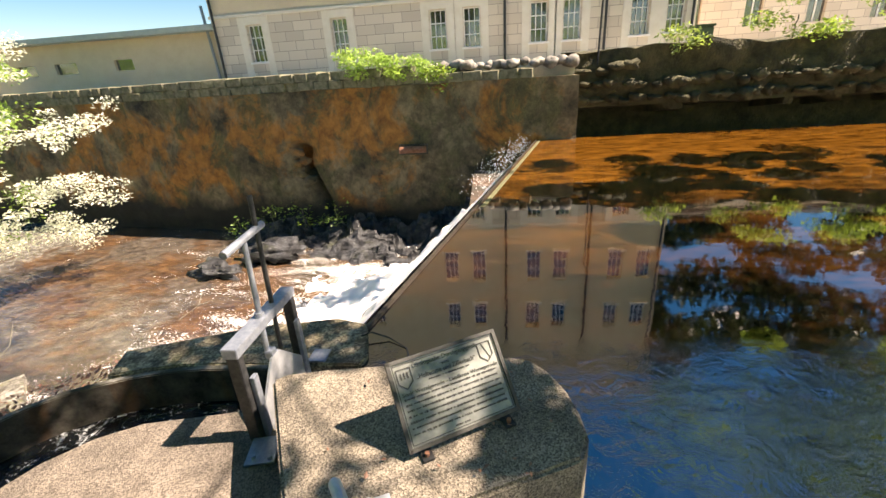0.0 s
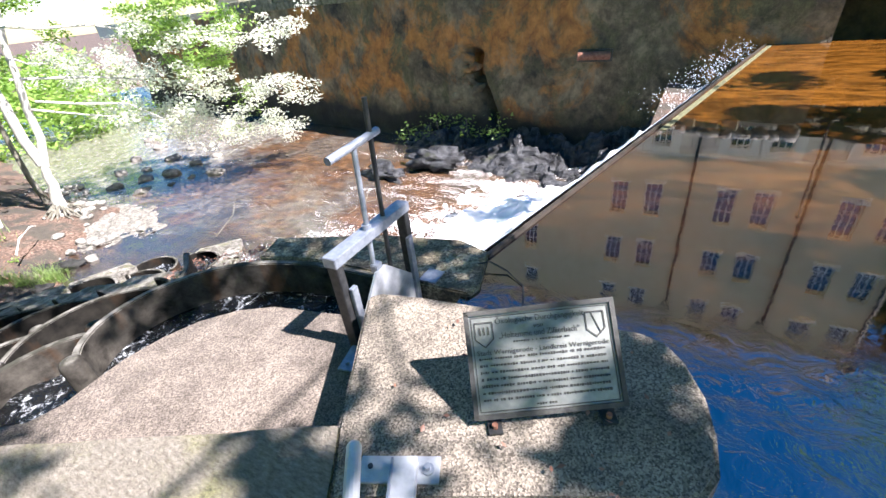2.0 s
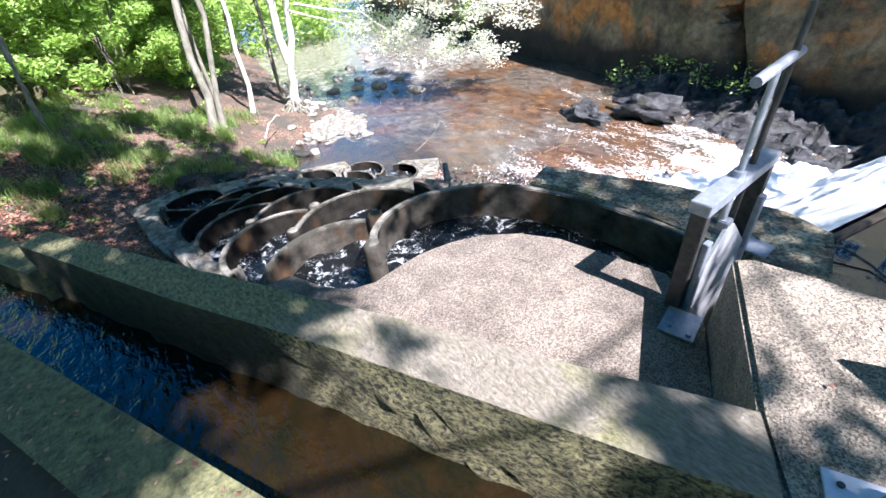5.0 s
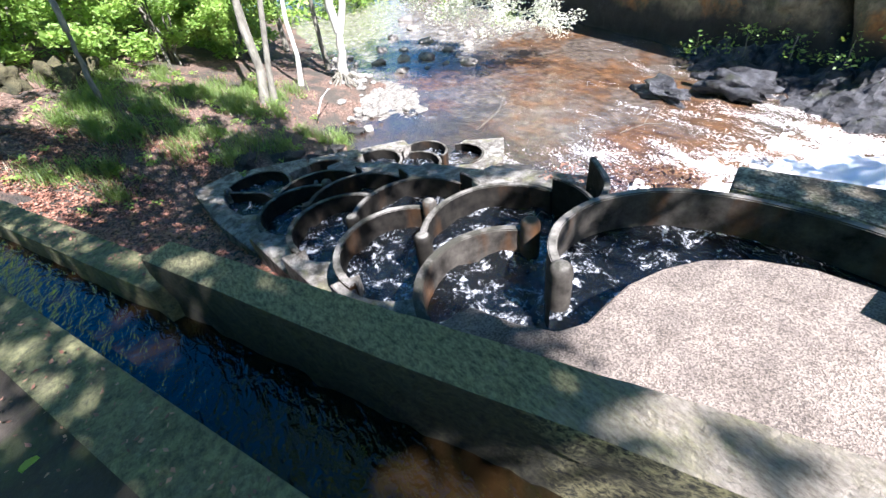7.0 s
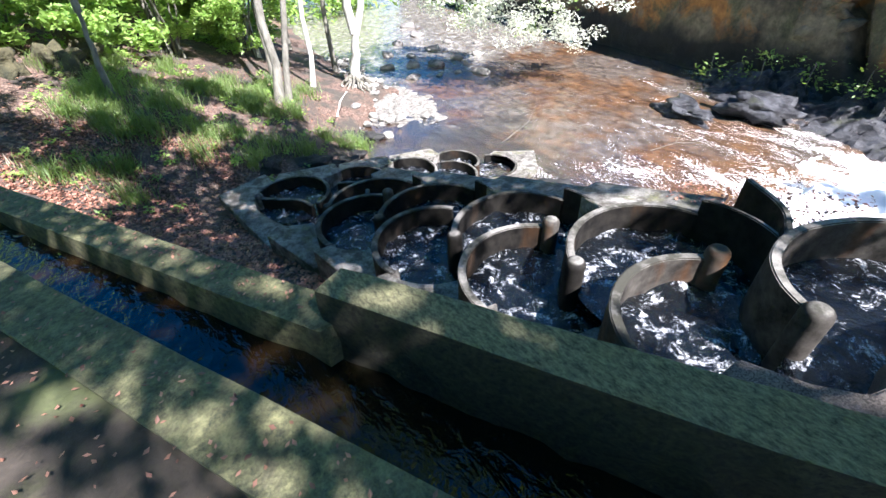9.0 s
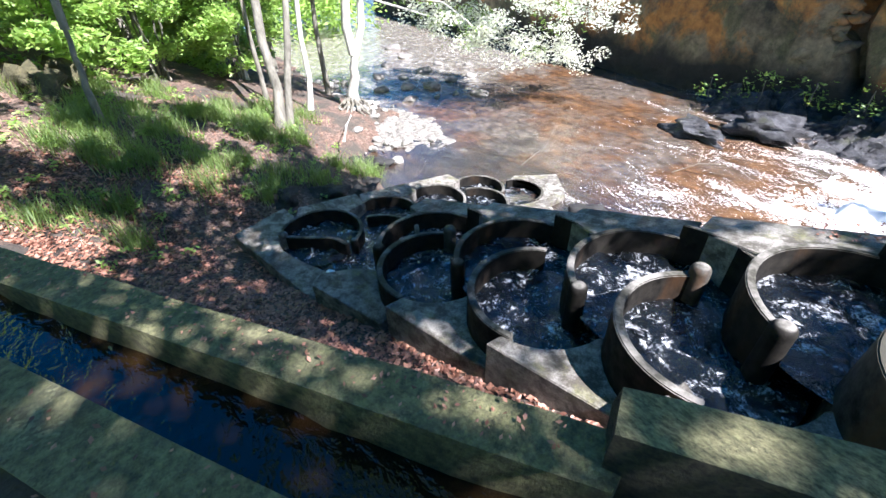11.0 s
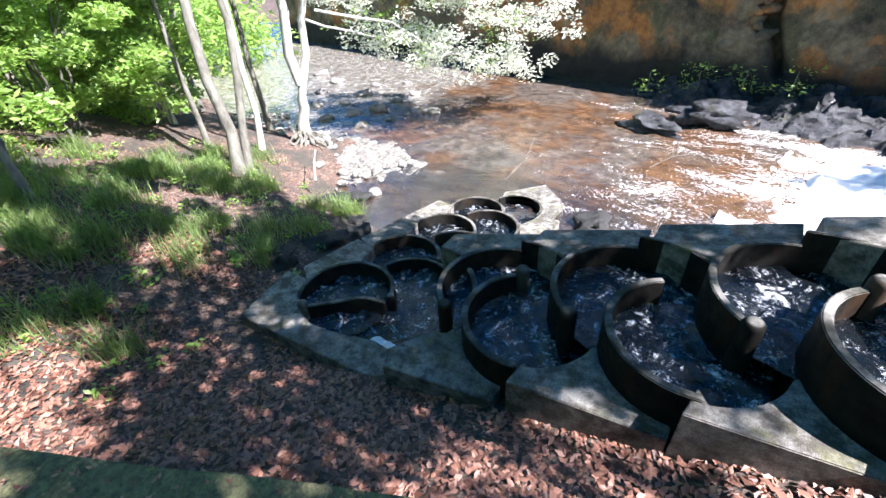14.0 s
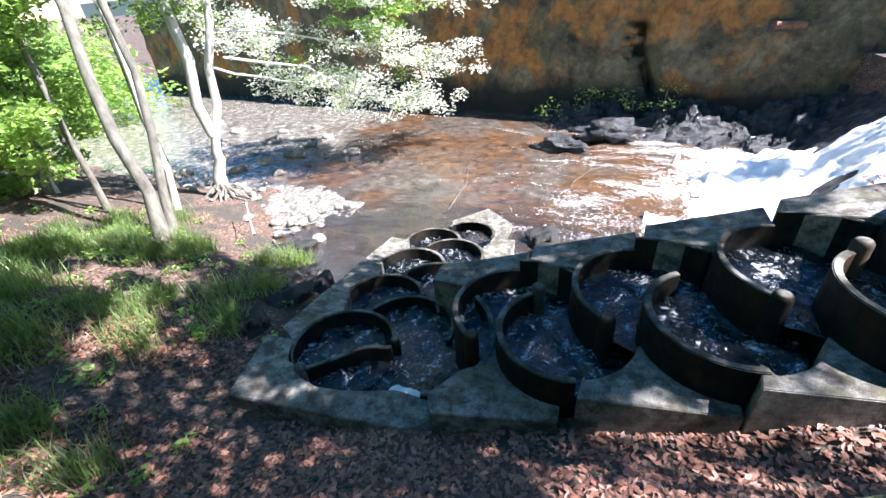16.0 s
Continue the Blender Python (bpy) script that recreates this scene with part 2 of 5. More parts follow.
def basin_mat():
    """Black-blue churning water, broken foam and white glints painted in one mask."""
    n = Nodes("dark_basin_water")
    col = n.mix(n.noise(3, 5), (0.001, 0.0015, 0.002), (0.006, 0.008, 0.010))
    streak = n.mix(0.4, n.noise(4.5, 10, 0.8, (1, 1, 1), 0.7), n.noise(22, 8, 0.85, (1, 1, 1), 0.5))
    mask = n.ramp(streak, [(0.53, 0.0), (0.63, 0.95)])
    col = n.mix(mask, col, (0.80, 0.84, 0.88))
    h = n.bump(n.noise(6, 5, 0.65, (1, 1, 1), 1.6), 0.7, 0.06)
    h = n.bump(n.noise(26, 4, 0.65, (1, 1, 1), 0.8), 0.5, 0.012, h)
    return n.set(col, n.mix(mask, (0.03, 0.03, 0.03), (0.5, 0.5, 0.5)), h, IOR=1.55, Specular_IOR_Level=0.8)


BASIN_WATER = basin_mat()
LEAT_WATER = water("leat_water", ((0.003, 0.004, 0.002), (0.014, 0.007, 0.0025)), 7.0, 0.35, 1.6, 0.012, 1.42, 0.6)


def foam():
    n = Nodes("white_water_foam")
    f = n.noise(5, 8, 0.75, (1, 1, 1), 0.8)
    col = n.mix(n.ramp(f, [(0.25, 0.0), (0.45, 1.0)]), (0.74, 0.77, 0.80), (0.94, 0.94, 0.94))
    return n.set(col, 0.6, n.bump(n.noise(11, 9, 0.8), 0.6, 0.06))


FOAM = foam()


def ground_mat():
    n = Nodes("forest_soil_with_litter")
    f = n.voronoi(28, out="Color")
    leaf = n.ramp(f, [(0.1, (0.030, 0.018, 0.012)), (0.5, (0.10, 0.060, 0.042)), (0.9, (0.21, 0.145, 0.11))])
    soil = n.mix(n.noise(8, 6, 0.7), (0.014, 0.012, 0.009), (0.085, 0.072, 0.056))
    col = n.mix(n.ramp(n.noise(1.1, 5, 0.6), [(0.42, 0.0), (0.55, 1.0)]), soil, leaf)
    h = n.bump(n.voronoi(28), 0.7, 0.03)
    return n.set(col, 0.9, n.bump(n.noise(6, 6), 0.6, 0.06, h))


GROUND = ground_mat()


def path_mat():
    n = Nodes("trodden_path_earth")
    col = n.mix(n.noise(12, 7, 0.75), (0.009, 0.007, 0.005), (0.060, 0.048, 0.034))
    col = n.mix(n.ramp(n.noise(1.6, 5), [(0.5, 0.0), (0.65, 1.0)]), col, (0.06, 0.07, 0.025))
    return n.set(col, 0.95, n.bump(n.noise(30, 6), 0.6, 0.02))


PATHM = path_mat()


def old_wall():
    n = Nodes("stained_river_wall")
    col = n.mix(n.ramp(n.noise(0.9, 8, 0.7), [(0.35, 0.0), (0.65, 1.0)]), (0.028, 0.024, 0.014), (0.26, 0.20, 0.12))
    rust = n.ramp(n.noise(0.42, 10, 0.66, (1.0, 1, 0.8), 0.5), [(0.49, 0.0), (0.57, 0.9)])
    col = n.mix(rust, col, n.mix(n.noise(6, 5), (0.22, 0.075, 0.014), (0.50, 0.22, 0.05)))
    moss = n.ramp(n.noise(0.75, 11, 0.74, (1, 1, 0.85), 0.6), [(0.50, 0.0), (0.60, 0.9)])
    col = n.mix(moss, col, n.mix(n.noise(20, 4), (0.016, 0.020, 0.006), (0.16, 0.15, 0.07)))
    g = n.node("NewGeometry")
    s = n.node("SeparateXYZ")
    n.link(g.outputs["Position"], s.inputs[0])
    m = n.node("MapRange")
    m.inputs["From Min"].default_value, m.inputs["From Max"].default_value = -2.9, -1.5
    m.inputs["To Min"].default_value, m.inputs["To Max"].default_value = 1.0, 0.0
    n.link(s.outputs["Z"], m.inputs["Value"])
    wet = n.node("Math")
    wet.operation = "MULTIPLY_ADD"
    n.link(n.noise(0.8, 6, 0.6), wet.inputs[0])
    wet.inputs[1].default_value = 0.8
    n.link(m.outputs[0], wet.inputs[2])
    col = n.mix(n.ramp(wet.outputs[0], [(0.55, 0.0), (0.95, 1.0)]), col, (0.018, 0.016, 0.011))
    mott = n.ramp(n.noise(2.4, 11, 0.76, (1, 1, 0.8), 0.4), [(0.32, 0.45), (0.60, 1.28)])
    col = n.mix(1.0, col, mott, "MULTIPLY")
    return n.set(col, 0.85, n.bump(n.noise(4, 9, 0.75), 0.9, 0.10))


WALL = old_wall()


def simple(name, a, b, scale=8, rough=0.8, bump=0.3, dist=0.01, metal=0.0, stretch=(1, 1, 1)):
    n = Nodes(name)
    f = n.noise(scale, 6, 0.65, stretch)
    col = n.mix(n.ramp(f, [(0.3, 0.0), (0.7, 1.0)]), a, b)
    return n.set(col, rough, n.bump(n.noise(scale * 5, 5, 0.6, stretch), bump, dist), Metallic=metal)


STONE = simple("grey_river_stone", (0.05, 0.045, 0.04), (0.25, 0.235, 0.21), 5, 0.8, 0.6, 0.03)
ROCK = simple("dark_wet_rock", (0.005, 0.005, 0.005), (0.028, 0.028, 0.025), 4, 0.7, 0.9, 0.05)


def ledge_mat():
    """Wet dark slate: cracked, with paler dry edges."""
    n = Nodes("dark_cracked_slate")
    col = n.mix(n.ramp(n.noise(2.2, 9, 0.75, (1, 1, 2)), [(0.40, 0.0), (0.68, 1.0)]), (0.006, 0.0065, 0.008), (0.085, 0.09, 0.098))
    col = n.mix(n.ramp(n.noise(1.2, 6, 0.7), [(0.56, 0.0), (0.66, 0.8)]), col, (0.03, 0.036, 0.012))
    h = n.bump(n.voronoi(2.6, (1, 1.6, 2)), 0.8, 0.15)
    h = n.bump(n.noise(9, 9, 0.75, (1, 1, 2.2)), 1.0, 0.06, h)
    return n.set(col, n.ramp(n.noise(5, 6), [(0.4, 0.35), (0.6, 0.85)]), h)


LEDGE = ledge_mat()
GRAVEL = simple("pale_bank_gravel", (0.05, 0.046, 0.036), (0.36, 0.34, 0.30), 9, 0.9, 1.0, 0.06)
PALESTONE = simple("pale_dry_stone", (0.09, 0.085, 0.075), (0.34, 0.325, 0.29), 6, 0.85, 0.6, 0.02)
STEEL = simple("galvanised_steel", (0.20, 0.23, 0.28), (0.36, 0.39, 0.44), 25, 0.45, 0.1, 0.002, 0.6)
DARKSTEEL = simple("dark_weathered_steel", (0.02, 0.022, 0.025), (0.07, 0.07, 0.07), 20, 0.5, 0.2, 0.003, 0.5)
BRONZE = simple("cast_plaque_metal", (0.13, 0.14, 0.13), (0.28, 0.29, 0.27), 9, 0.5, 0.15, 0.002, 0.6)
LETTER = simple("dark_relief_lettering", (0.015, 0.015, 0.015), (0.05, 0.05, 0.045), 30, 0.6)
BARK = simple("grey_green_bark", (0.07, 0.065, 0.05), (0.22, 0.21, 0.17), 9, 0.9, 0.7, 0.02, 0, (1, 1, 0.35))
BIRCH = simple("pale_bark", (0.30, 0.29, 0.26), (0.62, 0.60, 0.55), 6, 0.85, 0.5, 0.015, 0, (1, 1, 0.5))
RENDERW = simple("cream_render", (0.60, 0.48, 0.33), (0.68, 0.56, 0.40), 2, 0.9)
TRIM = simple("pale_window_surround", (0.66, 0.60, 0.50), (0.74, 0.69, 0.60), 3, 0.85)


def ashlar():
    n = Nodes("grey_ashlar")
    g = n.node("NewGeometry")
    s = n.node("SeparateXYZ")
    c = n.node("CombineXYZ")
    n.link(g.outputs["Position"], s.inputs[0])
    n.link(s.outputs["X"], c.inputs["X"])
    n.link(s.outputs["Z"], c.inputs["Y"])
    t = n.node("TexBrick", Scale=1.0)
    t.inputs["Color1"].default_value, t.inputs["Color2"].default_value, t.inputs["Mortar"].default_value = (0.52, 0.45, 0.37, 1), (0.66, 0.58, 0.48, 1), (0.34, 0.29, 0.24, 1)
    t.inputs["Mortar Size"].default_value, t.inputs["Brick Width"].default_value, t.inputs["Row Height"].default_value = 0.012, 0.75, 0.36
    n.link(c.outputs[0], t.inputs["Vector"])
    return n.set(t.outputs["Color"], 0.9, n.bump(n.noise(12, 5), 0.4, 0.01))


ASHLAR = ashlar()
WHITE = simple("white_paint", (0.72, 0.71, 0.68), (0.8, 0.79, 0.77), 6, 0.6)
GLASS = simple("dark_window_glass", (0.02, 0.024, 0.03), (0.05, 0.055, 0.06), 2, 0.05, 0.02)
GLASS.node_tree.nodes["Principled BSDF"].inputs["IOR"].default_value = 2.6
ROOFT = simple("grey_green_roof_sheet", (0.30, 0.36, 0.33), (0.42, 0.47, 0.44), 3, 0.6)
DARKWOOD = simple("dark_wet_timber", (0.015, 0.012, 0.01), (0.06, 0.05, 0.04), 12, 0.4, 0.4, 0.006)
DAMP = washed_concrete("damp_pebbled_concrete", (0.46, 0.40, 0.28), (0.12, 0.10, 0.066), moss=0.14, pebble=60)
COPING = simple("mossy_coping_stone", (0.06, 0.065, 0.03), (0.26, 0.24, 0.17), 5, 0.9, 0.6, 0.03)
MASON = simple("dark_overgrown_masonry", (0.014, 0.016, 0.006), (0.10, 0.088, 0.042), 2.5, 0.9, 0.9, 0.08)
YARD = simple("pale_yard_gravel", (0.42, 0.40, 0.36), (0.55, 0.53, 0.48), 9, 0.9)
TILE = simple("dark_roof_tile", (0.06, 0.045, 0.04), (0.14, 0.09, 0.07), 6, 0.8)
ZINC = simple("pale_zinc_sheet", (0.36, 0.38, 0.41), (0.52, 0.54, 0.57), 18, 0.45, 0.08, 0.002, 0.55)
RUST = simple("rusty_pipe", (0.12, 0.04, 0.02), (0.30, 0.14, 0.09), 12, 0.8)
GREENBOX = simple("green_painted_bin", (0.03, 0.06, 0.03), (0.06, 0.10, 0.05), 8, 0.6)


def leaf_mat(name, a, b, through=(0.42, 0.55, 0.07), share=0.5):
    n = Nodes(name)
    g = n.node("NewGeometry")
    col = n.mix(g.outputs["Random Per Island"], a, b)
    n.set(col, 0.5, None)
    tr = n.node("BsdfTranslucent")
    n.link(n.mix(0.5, col, through), tr.inputs["Color"])
    mx = n.node("MixShader")
    mx.inputs[0].default_value = share
    n.link(n.bsdf.outputs[0], mx.inputs[1])
    n.link(tr.outputs[0], mx.inputs[2])
    n.link(mx.outputs[0], n.out.inputs["Surface"])
    return n.mat


LEAF = leaf_mat("green_leaf", (0.07, 0.15, 0.03), (0.20, 0.33, 0.08))
LEAF_SUN = leaf_mat("bright_hazel_leaf", (0.13, 0.24, 0.045), (0.33, 0.47, 0.13), (0.50, 0.72, 0.14))
# Young leaves with the sun's glare whitened into their colour.
LEAF_GLARE = leaf_mat("young_leaf_glare", (0.52, 0.55, 0.40), (0.82, 0.83, 0.74), (0.85, 0.88, 0.70))
LEAF_DARK = leaf_mat("deep_green_leaf", (0.02, 0.035, 0.012), (0.06, 0.09, 0.03), (0.05, 0.08, 0.02), 0.2)
STRAW = leaf_mat("dry_grass_blade", (0.20, 0.16, 0.10), (0.46, 0.40, 0.29), (0.4, 0.35, 0.22), 0.25)
GRASS = leaf_mat("grass_blade", (0.08, 0.15, 0.045), (0.24, 0.32, 0.12))
LITTER = leaf_mat("dry_beech_leaf", (0.07, 0.024, 0.014), (0.44, 0.22, 0.15), (0.2, 0.1, 0.05), 0.15)


# ---- building helpers ----
def part(name, bm, material, parent=None, label=""):
    """Links a bmesh as one mesh object under a thing or a part."""
    me = bpy.data.meshes.new(name)
    bm.to_mesh(me)
    bm.free()
    me.materials.append(material)
    ob = new(name, me)
    if parent is not None:
        ob.parent = parent
        bpy.context.view_layer.update()
        ob.matrix_parent_inverse = parent.matrix_world.inverted()
    if label:
        ob["label"] = label
    return ob


def empty(name, at, label, category, group="", kind=""):
    ob = new(name)
    ob.location = at
    ob.empty_display_size = 0.1
    bpy.context.view_layer.update()
    return tagged(ob, label, category, group, kind)


def smooth(ob, angle=40):
    for p in ob.data.polygons:
        p.use_smooth = True
    ob.data.set_sharp_from_angle(angle=radians(angle))
    return ob


def prism_into(bm, poly, z0, z1):
    """An upright prism over the polygon; z1 a number or a function of (x, y)."""
    top = z1 if callable(z1) else (lambda x, y: z1)
    bot = z0 if callable(z0) else (lambda x, y: z0)
    a = [bm.verts.new((x, y, bot(x, y))) for x, y in poly]
    b = [bm.verts.new((x, y, top(x, y))) for x, y in poly]
    n = len(poly)
    area = sum(poly[i][0] * poly[(i + 1) % n][1] - poly[(i + 1) % n][0] * poly[i][1] for i in range(n))
    faces = [bm.faces.new(b), bm.faces.new(a[::-1])] + [bm.faces.new((a[i], a[(i + 1) % n], b[(i + 1) % n], b[i])) for i in range(n)]
    if area < 0:
        bmesh.ops.reverse_faces(bm, faces=faces)
    return faces


def prism(poly, z0, z1, bevel=0.0):
    bm = bmesh.new()
    prism_into(bm, poly, z0, z1)
    bmesh.ops.triangulate(bm, faces=[f for f in bm.faces if len(f.verts) > 4])
    if bevel:
        bev = [e for e in bm.edges if e.calc_face_angle(0) > 0.5]
        bmesh.ops.bevel(bm, geom=bev, offset=bevel, segments=2, affect="EDGES", clamp_overlap=True)
    return bm


def box_into(bm, size, m):
    r = bmesh.ops.create_cube(bm, size=1.0, matrix=m @ Matrix.Diagonal((*size, 1)))
    return r["verts"]


def box(size, m, bevel=0.0):
    bm = bmesh.new()
    box_into(bm, size, m)
    if bevel:
        bmesh.ops.bevel(bm, geom=bm.edges[:], offset=bevel, segments=2, affect="EDGES", clamp_overlap=True)
    return bm


def tube_into(bm, pts, radii, sides=8, cap=True):
    """A tube through the points with a radius at each."""
    rings = []
    pts = [Vector(p) for p in pts]
    for i, p in enumerate(pts):
        d = (pts[min(i + 1, len(pts) - 1)] - pts[max(i - 1, 0)]).normalized()
        a = d.orthogonal().normalized() if abs(d.z) < 0.9 else Vector((1, 0, 0))
        a = (a - d * a.dot(d)).normalized()
        b = d.cross(a)
        r = radii[i] if hasattr(radii, "__len__") else radii
        rings.append([bm.verts.new(p + (a * math.cos(2 * math.pi * k / sides) + b * math.sin(2 * math.pi * k / sides)) * r) for k in range(sides)])
    for r0, r1 in zip(rings, rings[1:]):
        for k in range(sides):
            bm.faces.new((r0[k], r0[(k + 1) % sides], r1[(k + 1) % sides], r1[k]))
    if cap:
        bm.faces.new(rings[0][::-1])
        bm.faces.new(rings[-1])


def tube(pts, radii, sides=8):
    bm = bmesh.new()
    tube_into(bm, pts, radii, sides)
    return bm


def ribbon(curve, thick, z0, z1, bevel=0.008):
    """A curved upright wall of even thickness along a plan curve."""
    c = [Vector((p[0], p[1])) for p in curve]
    left, right = [], []
    for i, p in enumerate(c):
        d = (c[min(i + 1, len(c) - 1)] - c[max(i - 1, 0)]).normalized()
        nrm = Vector((-d.y, d.x)) * thick / 2
        left.append(p + nrm)
        right.append(p - nrm)
    top = z1 if callable(z1) else (lambda t: z1)
    bm = bmesh.new()
    n = len(c)
    rows = []
    for i in range(n):
        z = top(i / (n - 1))
        rows.append([bm.verts.new((*left[i], z0)), bm.verts.new((*left[i], z)), bm.verts.new((*right[i], z)), bm.verts.new((*right[i], z0))])
    for a, b in zip(rows, rows[1:]):
        for k in range(3):
            bm.faces.new((a[k], a[k + 1], b[k + 1], b[k]))
    bm.faces.new(rows[0][::-1])
    bm.faces.new(rows[-1])
    bmesh.ops.recalc_face_normals(bm, faces=bm.faces[:])
    if bevel:
        bm.verts.ensure_lookup_table()
        es = [e for e in bm.edges if e.calc_face_angle(0) > 0.6]
        bmesh.ops.bevel(bm, geom=es, offset=bevel, segments=2, affect="EDGES", clamp_overlap=True)
    return bm


def arc(cx, cy, r, a0, a1, n=22, squash=1.0):
    return [(cx + r * math.cos(radians(a0 + (a1 - a0) * i / n)), cy + squash * r * math.sin(radians(a0 + (a1 - a0) * i / n))) for i in range(n + 1)]


def interp(x, xs, ys):
    return float(np.interp(x, xs, ys))


def bumpy(x, y, s, amp, seed=0.0):
    return amp * noise.fractal(Vector((x * s, y * s, seed)), 1.0, 2.0, 4)


# ---- the ground ----
RIVER_Z = -3.2
STATIONS = [-30.0, -18.0, -14.5, -12.0, -9.8, -8.5, -5.0, -2.5, 0.2]
PROFILES = [
    ([-14, -4, 1, 5.5, 8, 10], [3.0, 1.0, -1.0, -2.4, -3.1, -3.7]),
    ([-10, -5, 0, 3.6, 5.6, 7.5], [2.6, 1.2, -1.0, -2.3, -2.95, -3.7]),
    ([-8, -5.3, -2.2, -0.6, 1.0, 2.6, 4.6, 6.4, 7.2], [1.8, 0.9, -0.3, -0.9, -1.6, -2.2, -2.75, -3.1, -3.7]),
    ([-8, -5.3, -2.2, -0.8, 0.2, 1.8, 2.8, 3.6, 5.5], [0.9, 0.2, -0.6, -1.0, -1.6, -2.1, -2.7, -3.3, -3.9]),
    ([-8, -4.2, -2.8, -1.6, -0.6, 0.6, 2.0, 3.0, 6.0], [0.0, -0.3, -1.1, -1.8, -2.1, -2.2, -2.75, -3.32, -3.9]),
    ([-8, -3.3, -2.3, -1.4, -0.5, 1.0, 7.0], [0.0, -0.35, -1.25, -1.85, -2.2, -2.6, -3.7]),
    ([-8, -1.5, -1.2, -0.35, 0.3, 2.4, 4.5, 6.0], [0.2, -0.5, -0.75, -1.4, -1.6, -1.9, -3.0, -3.7]),
    ([-8, 0.2, 0.6, 2.5, 3.2, 5.0, 7.0], [0.3, -0.6, -0.9, -1.2, -1.4, -2.9, -3.7]),
    ([-8, 1.0, 2.5, 3.3, 5.0, 7.0], [0.5, -0.7, -1.2, -1.8, -2.9, -3.7]),
]


def ground_z(x, y):
    zs = [interp(y, a, b) for a, b in PROFILES]
    return interp(x, STATIONS, zs)


def grid(x0, x1, y0, y1, step, f, keep=None):
    bm = bmesh.new()
    nx, ny = max(1, round((x1 - x0) / step)), max(1, round((y1 - y0) / step))
    v = [[bm.verts.new((x0 + (x1 - x0) * i / nx, y0 + (y1 - y0) * j / ny, 0)) for j in range(ny + 1)] for i in range(nx + 1)]
    for row in v:
        for p in row:
            p.co.z = f(p.co.x, p.co.y)
    for i in range(nx):
        for j in range(ny):
            q = (v[i][j], v[i + 1][j], v[i + 1][j + 1], v[i][j + 1])
            if keep is None or keep(q[0].co.x, q[0].co.y):
                bm.faces.new(q)
    bmesh.ops.delete(bm, geom=[p for p in bm.verts if not p.link_faces], context="VERTS")
    return bm


def rim_y(x):
    """The near edge of the leat."""
    return -0.80 + 0.455 * (x + 2.5)


def low_back(x):
    return -0.60 + 0.488 * (x + 3.63)


def low_front(x):
    return low_back(x) - 0.25


def path_z(x):
    return interp(x, [-12, -6, -5, -2.6, 0, 3], [-0.1, 0.13, 0.18, 0.32, 0.42, 0.5])


def terrain(x, y):
    z = ground_z(x, y) + bumpy(x, y, 1.3, 0.05) + bumpy(x, y, 4.0, 0.02)
    if -14 < x < 1.0 and y < low_front(x) + 0.1:
        z = min(z, -0.7)
    return z


def bed(x, y):
    if x > 0.245 * (y - 3.4) - 0.2 and y > 2.4 and x > -0.3:
        return -0.9
    if x > 0.5:
        return -0.9
    return terrain(x, y)


ground = smooth(part("ground", grid(-34, 16, -14, 24, 0.2, bed), GROUND), 70)
tagged(ground, "brown leaf-littered bank falling to the river", "ground", kind="structure")
far = part("ground", grid(-900, 900, -900, 900, 60, lambda x, y: -4.2), GROUND)
tagged(far, "wooded ground reaching away beyond the river", "ground", kind="structure")

# ---- water ----
bm = bmesh.new()
prism_into(bm, [(0.03, 3.44), (2.47, 13.6), (30, 13.6), (30, -6), (1.9, -6), (1.9, 0.9), (0.5, 1.2), (1.0, 1.5), (0.05, 2.6)], -0.08, 0.0)
pond = part("water", bm, POND)
tagged(pond, "calm brown mill pond reflecting the house and sky", "water", kind="structure")
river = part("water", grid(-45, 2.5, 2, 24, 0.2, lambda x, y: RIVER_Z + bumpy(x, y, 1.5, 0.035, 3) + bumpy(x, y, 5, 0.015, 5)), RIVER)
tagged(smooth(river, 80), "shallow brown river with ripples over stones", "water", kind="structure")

# ---- weir ----
CREST = [Vector((0.03, 3.42)), Vector((2.47, 13.4))]
DOWN = Vector((-0.971, 0.238))


def weir_point(s, d):
    return CREST[0].lerp(CREST[1], s) + DOWN * d


weir = empty("weir", (1.2, 8.4, 0), "sloping concrete weir with a dark timber crest", "weir", kind="structure")
bm = bmesh.new()
rows = []
for i in range(61):
    s = i / 60
    row = []
    for d, z in ((-0.25, -0.9), (-0.05, -0.012), (0.03, -0.012), (0.10, -0.25), (0.8, -0.9), (1.8, -1.9), (2.6, -2.7), (3.2, -3.4)):
        p = weir_point(s, d)
        row.append(bm.verts.new((p.x, p.y, z + (bumpy(p.x, p.y, 1.6, 0.22) if d > 0.2 else 0))))
    rows.append(row)
for a, b in zip(rows, rows[1:]):
    for k in range(7):
        bm.faces.new((a[k], a[k + 1], b[k + 1], b[k]))
bmesh.ops.recalc_face_normals(bm, faces=bm.faces[:])
smooth(part("apron", bm, LEDGE, weir), 50)
a, b = weir_point(-0.005, 0), weir_point(1.0, 0)
ang = math.degrees(math.atan2(b.y - a.y, b.x - a.x))
part("crest_beam", box(((b - a).length, 0.045, 0.12), pose((a.x + b.x) / 2, (a.y + b.y) / 2, -0.03, 0, 0, ang), 0.006), DARKWOOD, weir, "dark wet timber crest")
p0, p1 = weir_point(0.35, -0.09), weir_point(1.0, -0.09)
part("moss_strip", box(((p1 - p0).length, 0.10, 0.05), pose((p0.x + p1.x) / 2, (p0.y + p1.y) / 2, -0.018, 0, 0, ang), 0.01), MOSSY, weir, "mossy edge under a film of water")

bm = bmesh.new()
v = {}
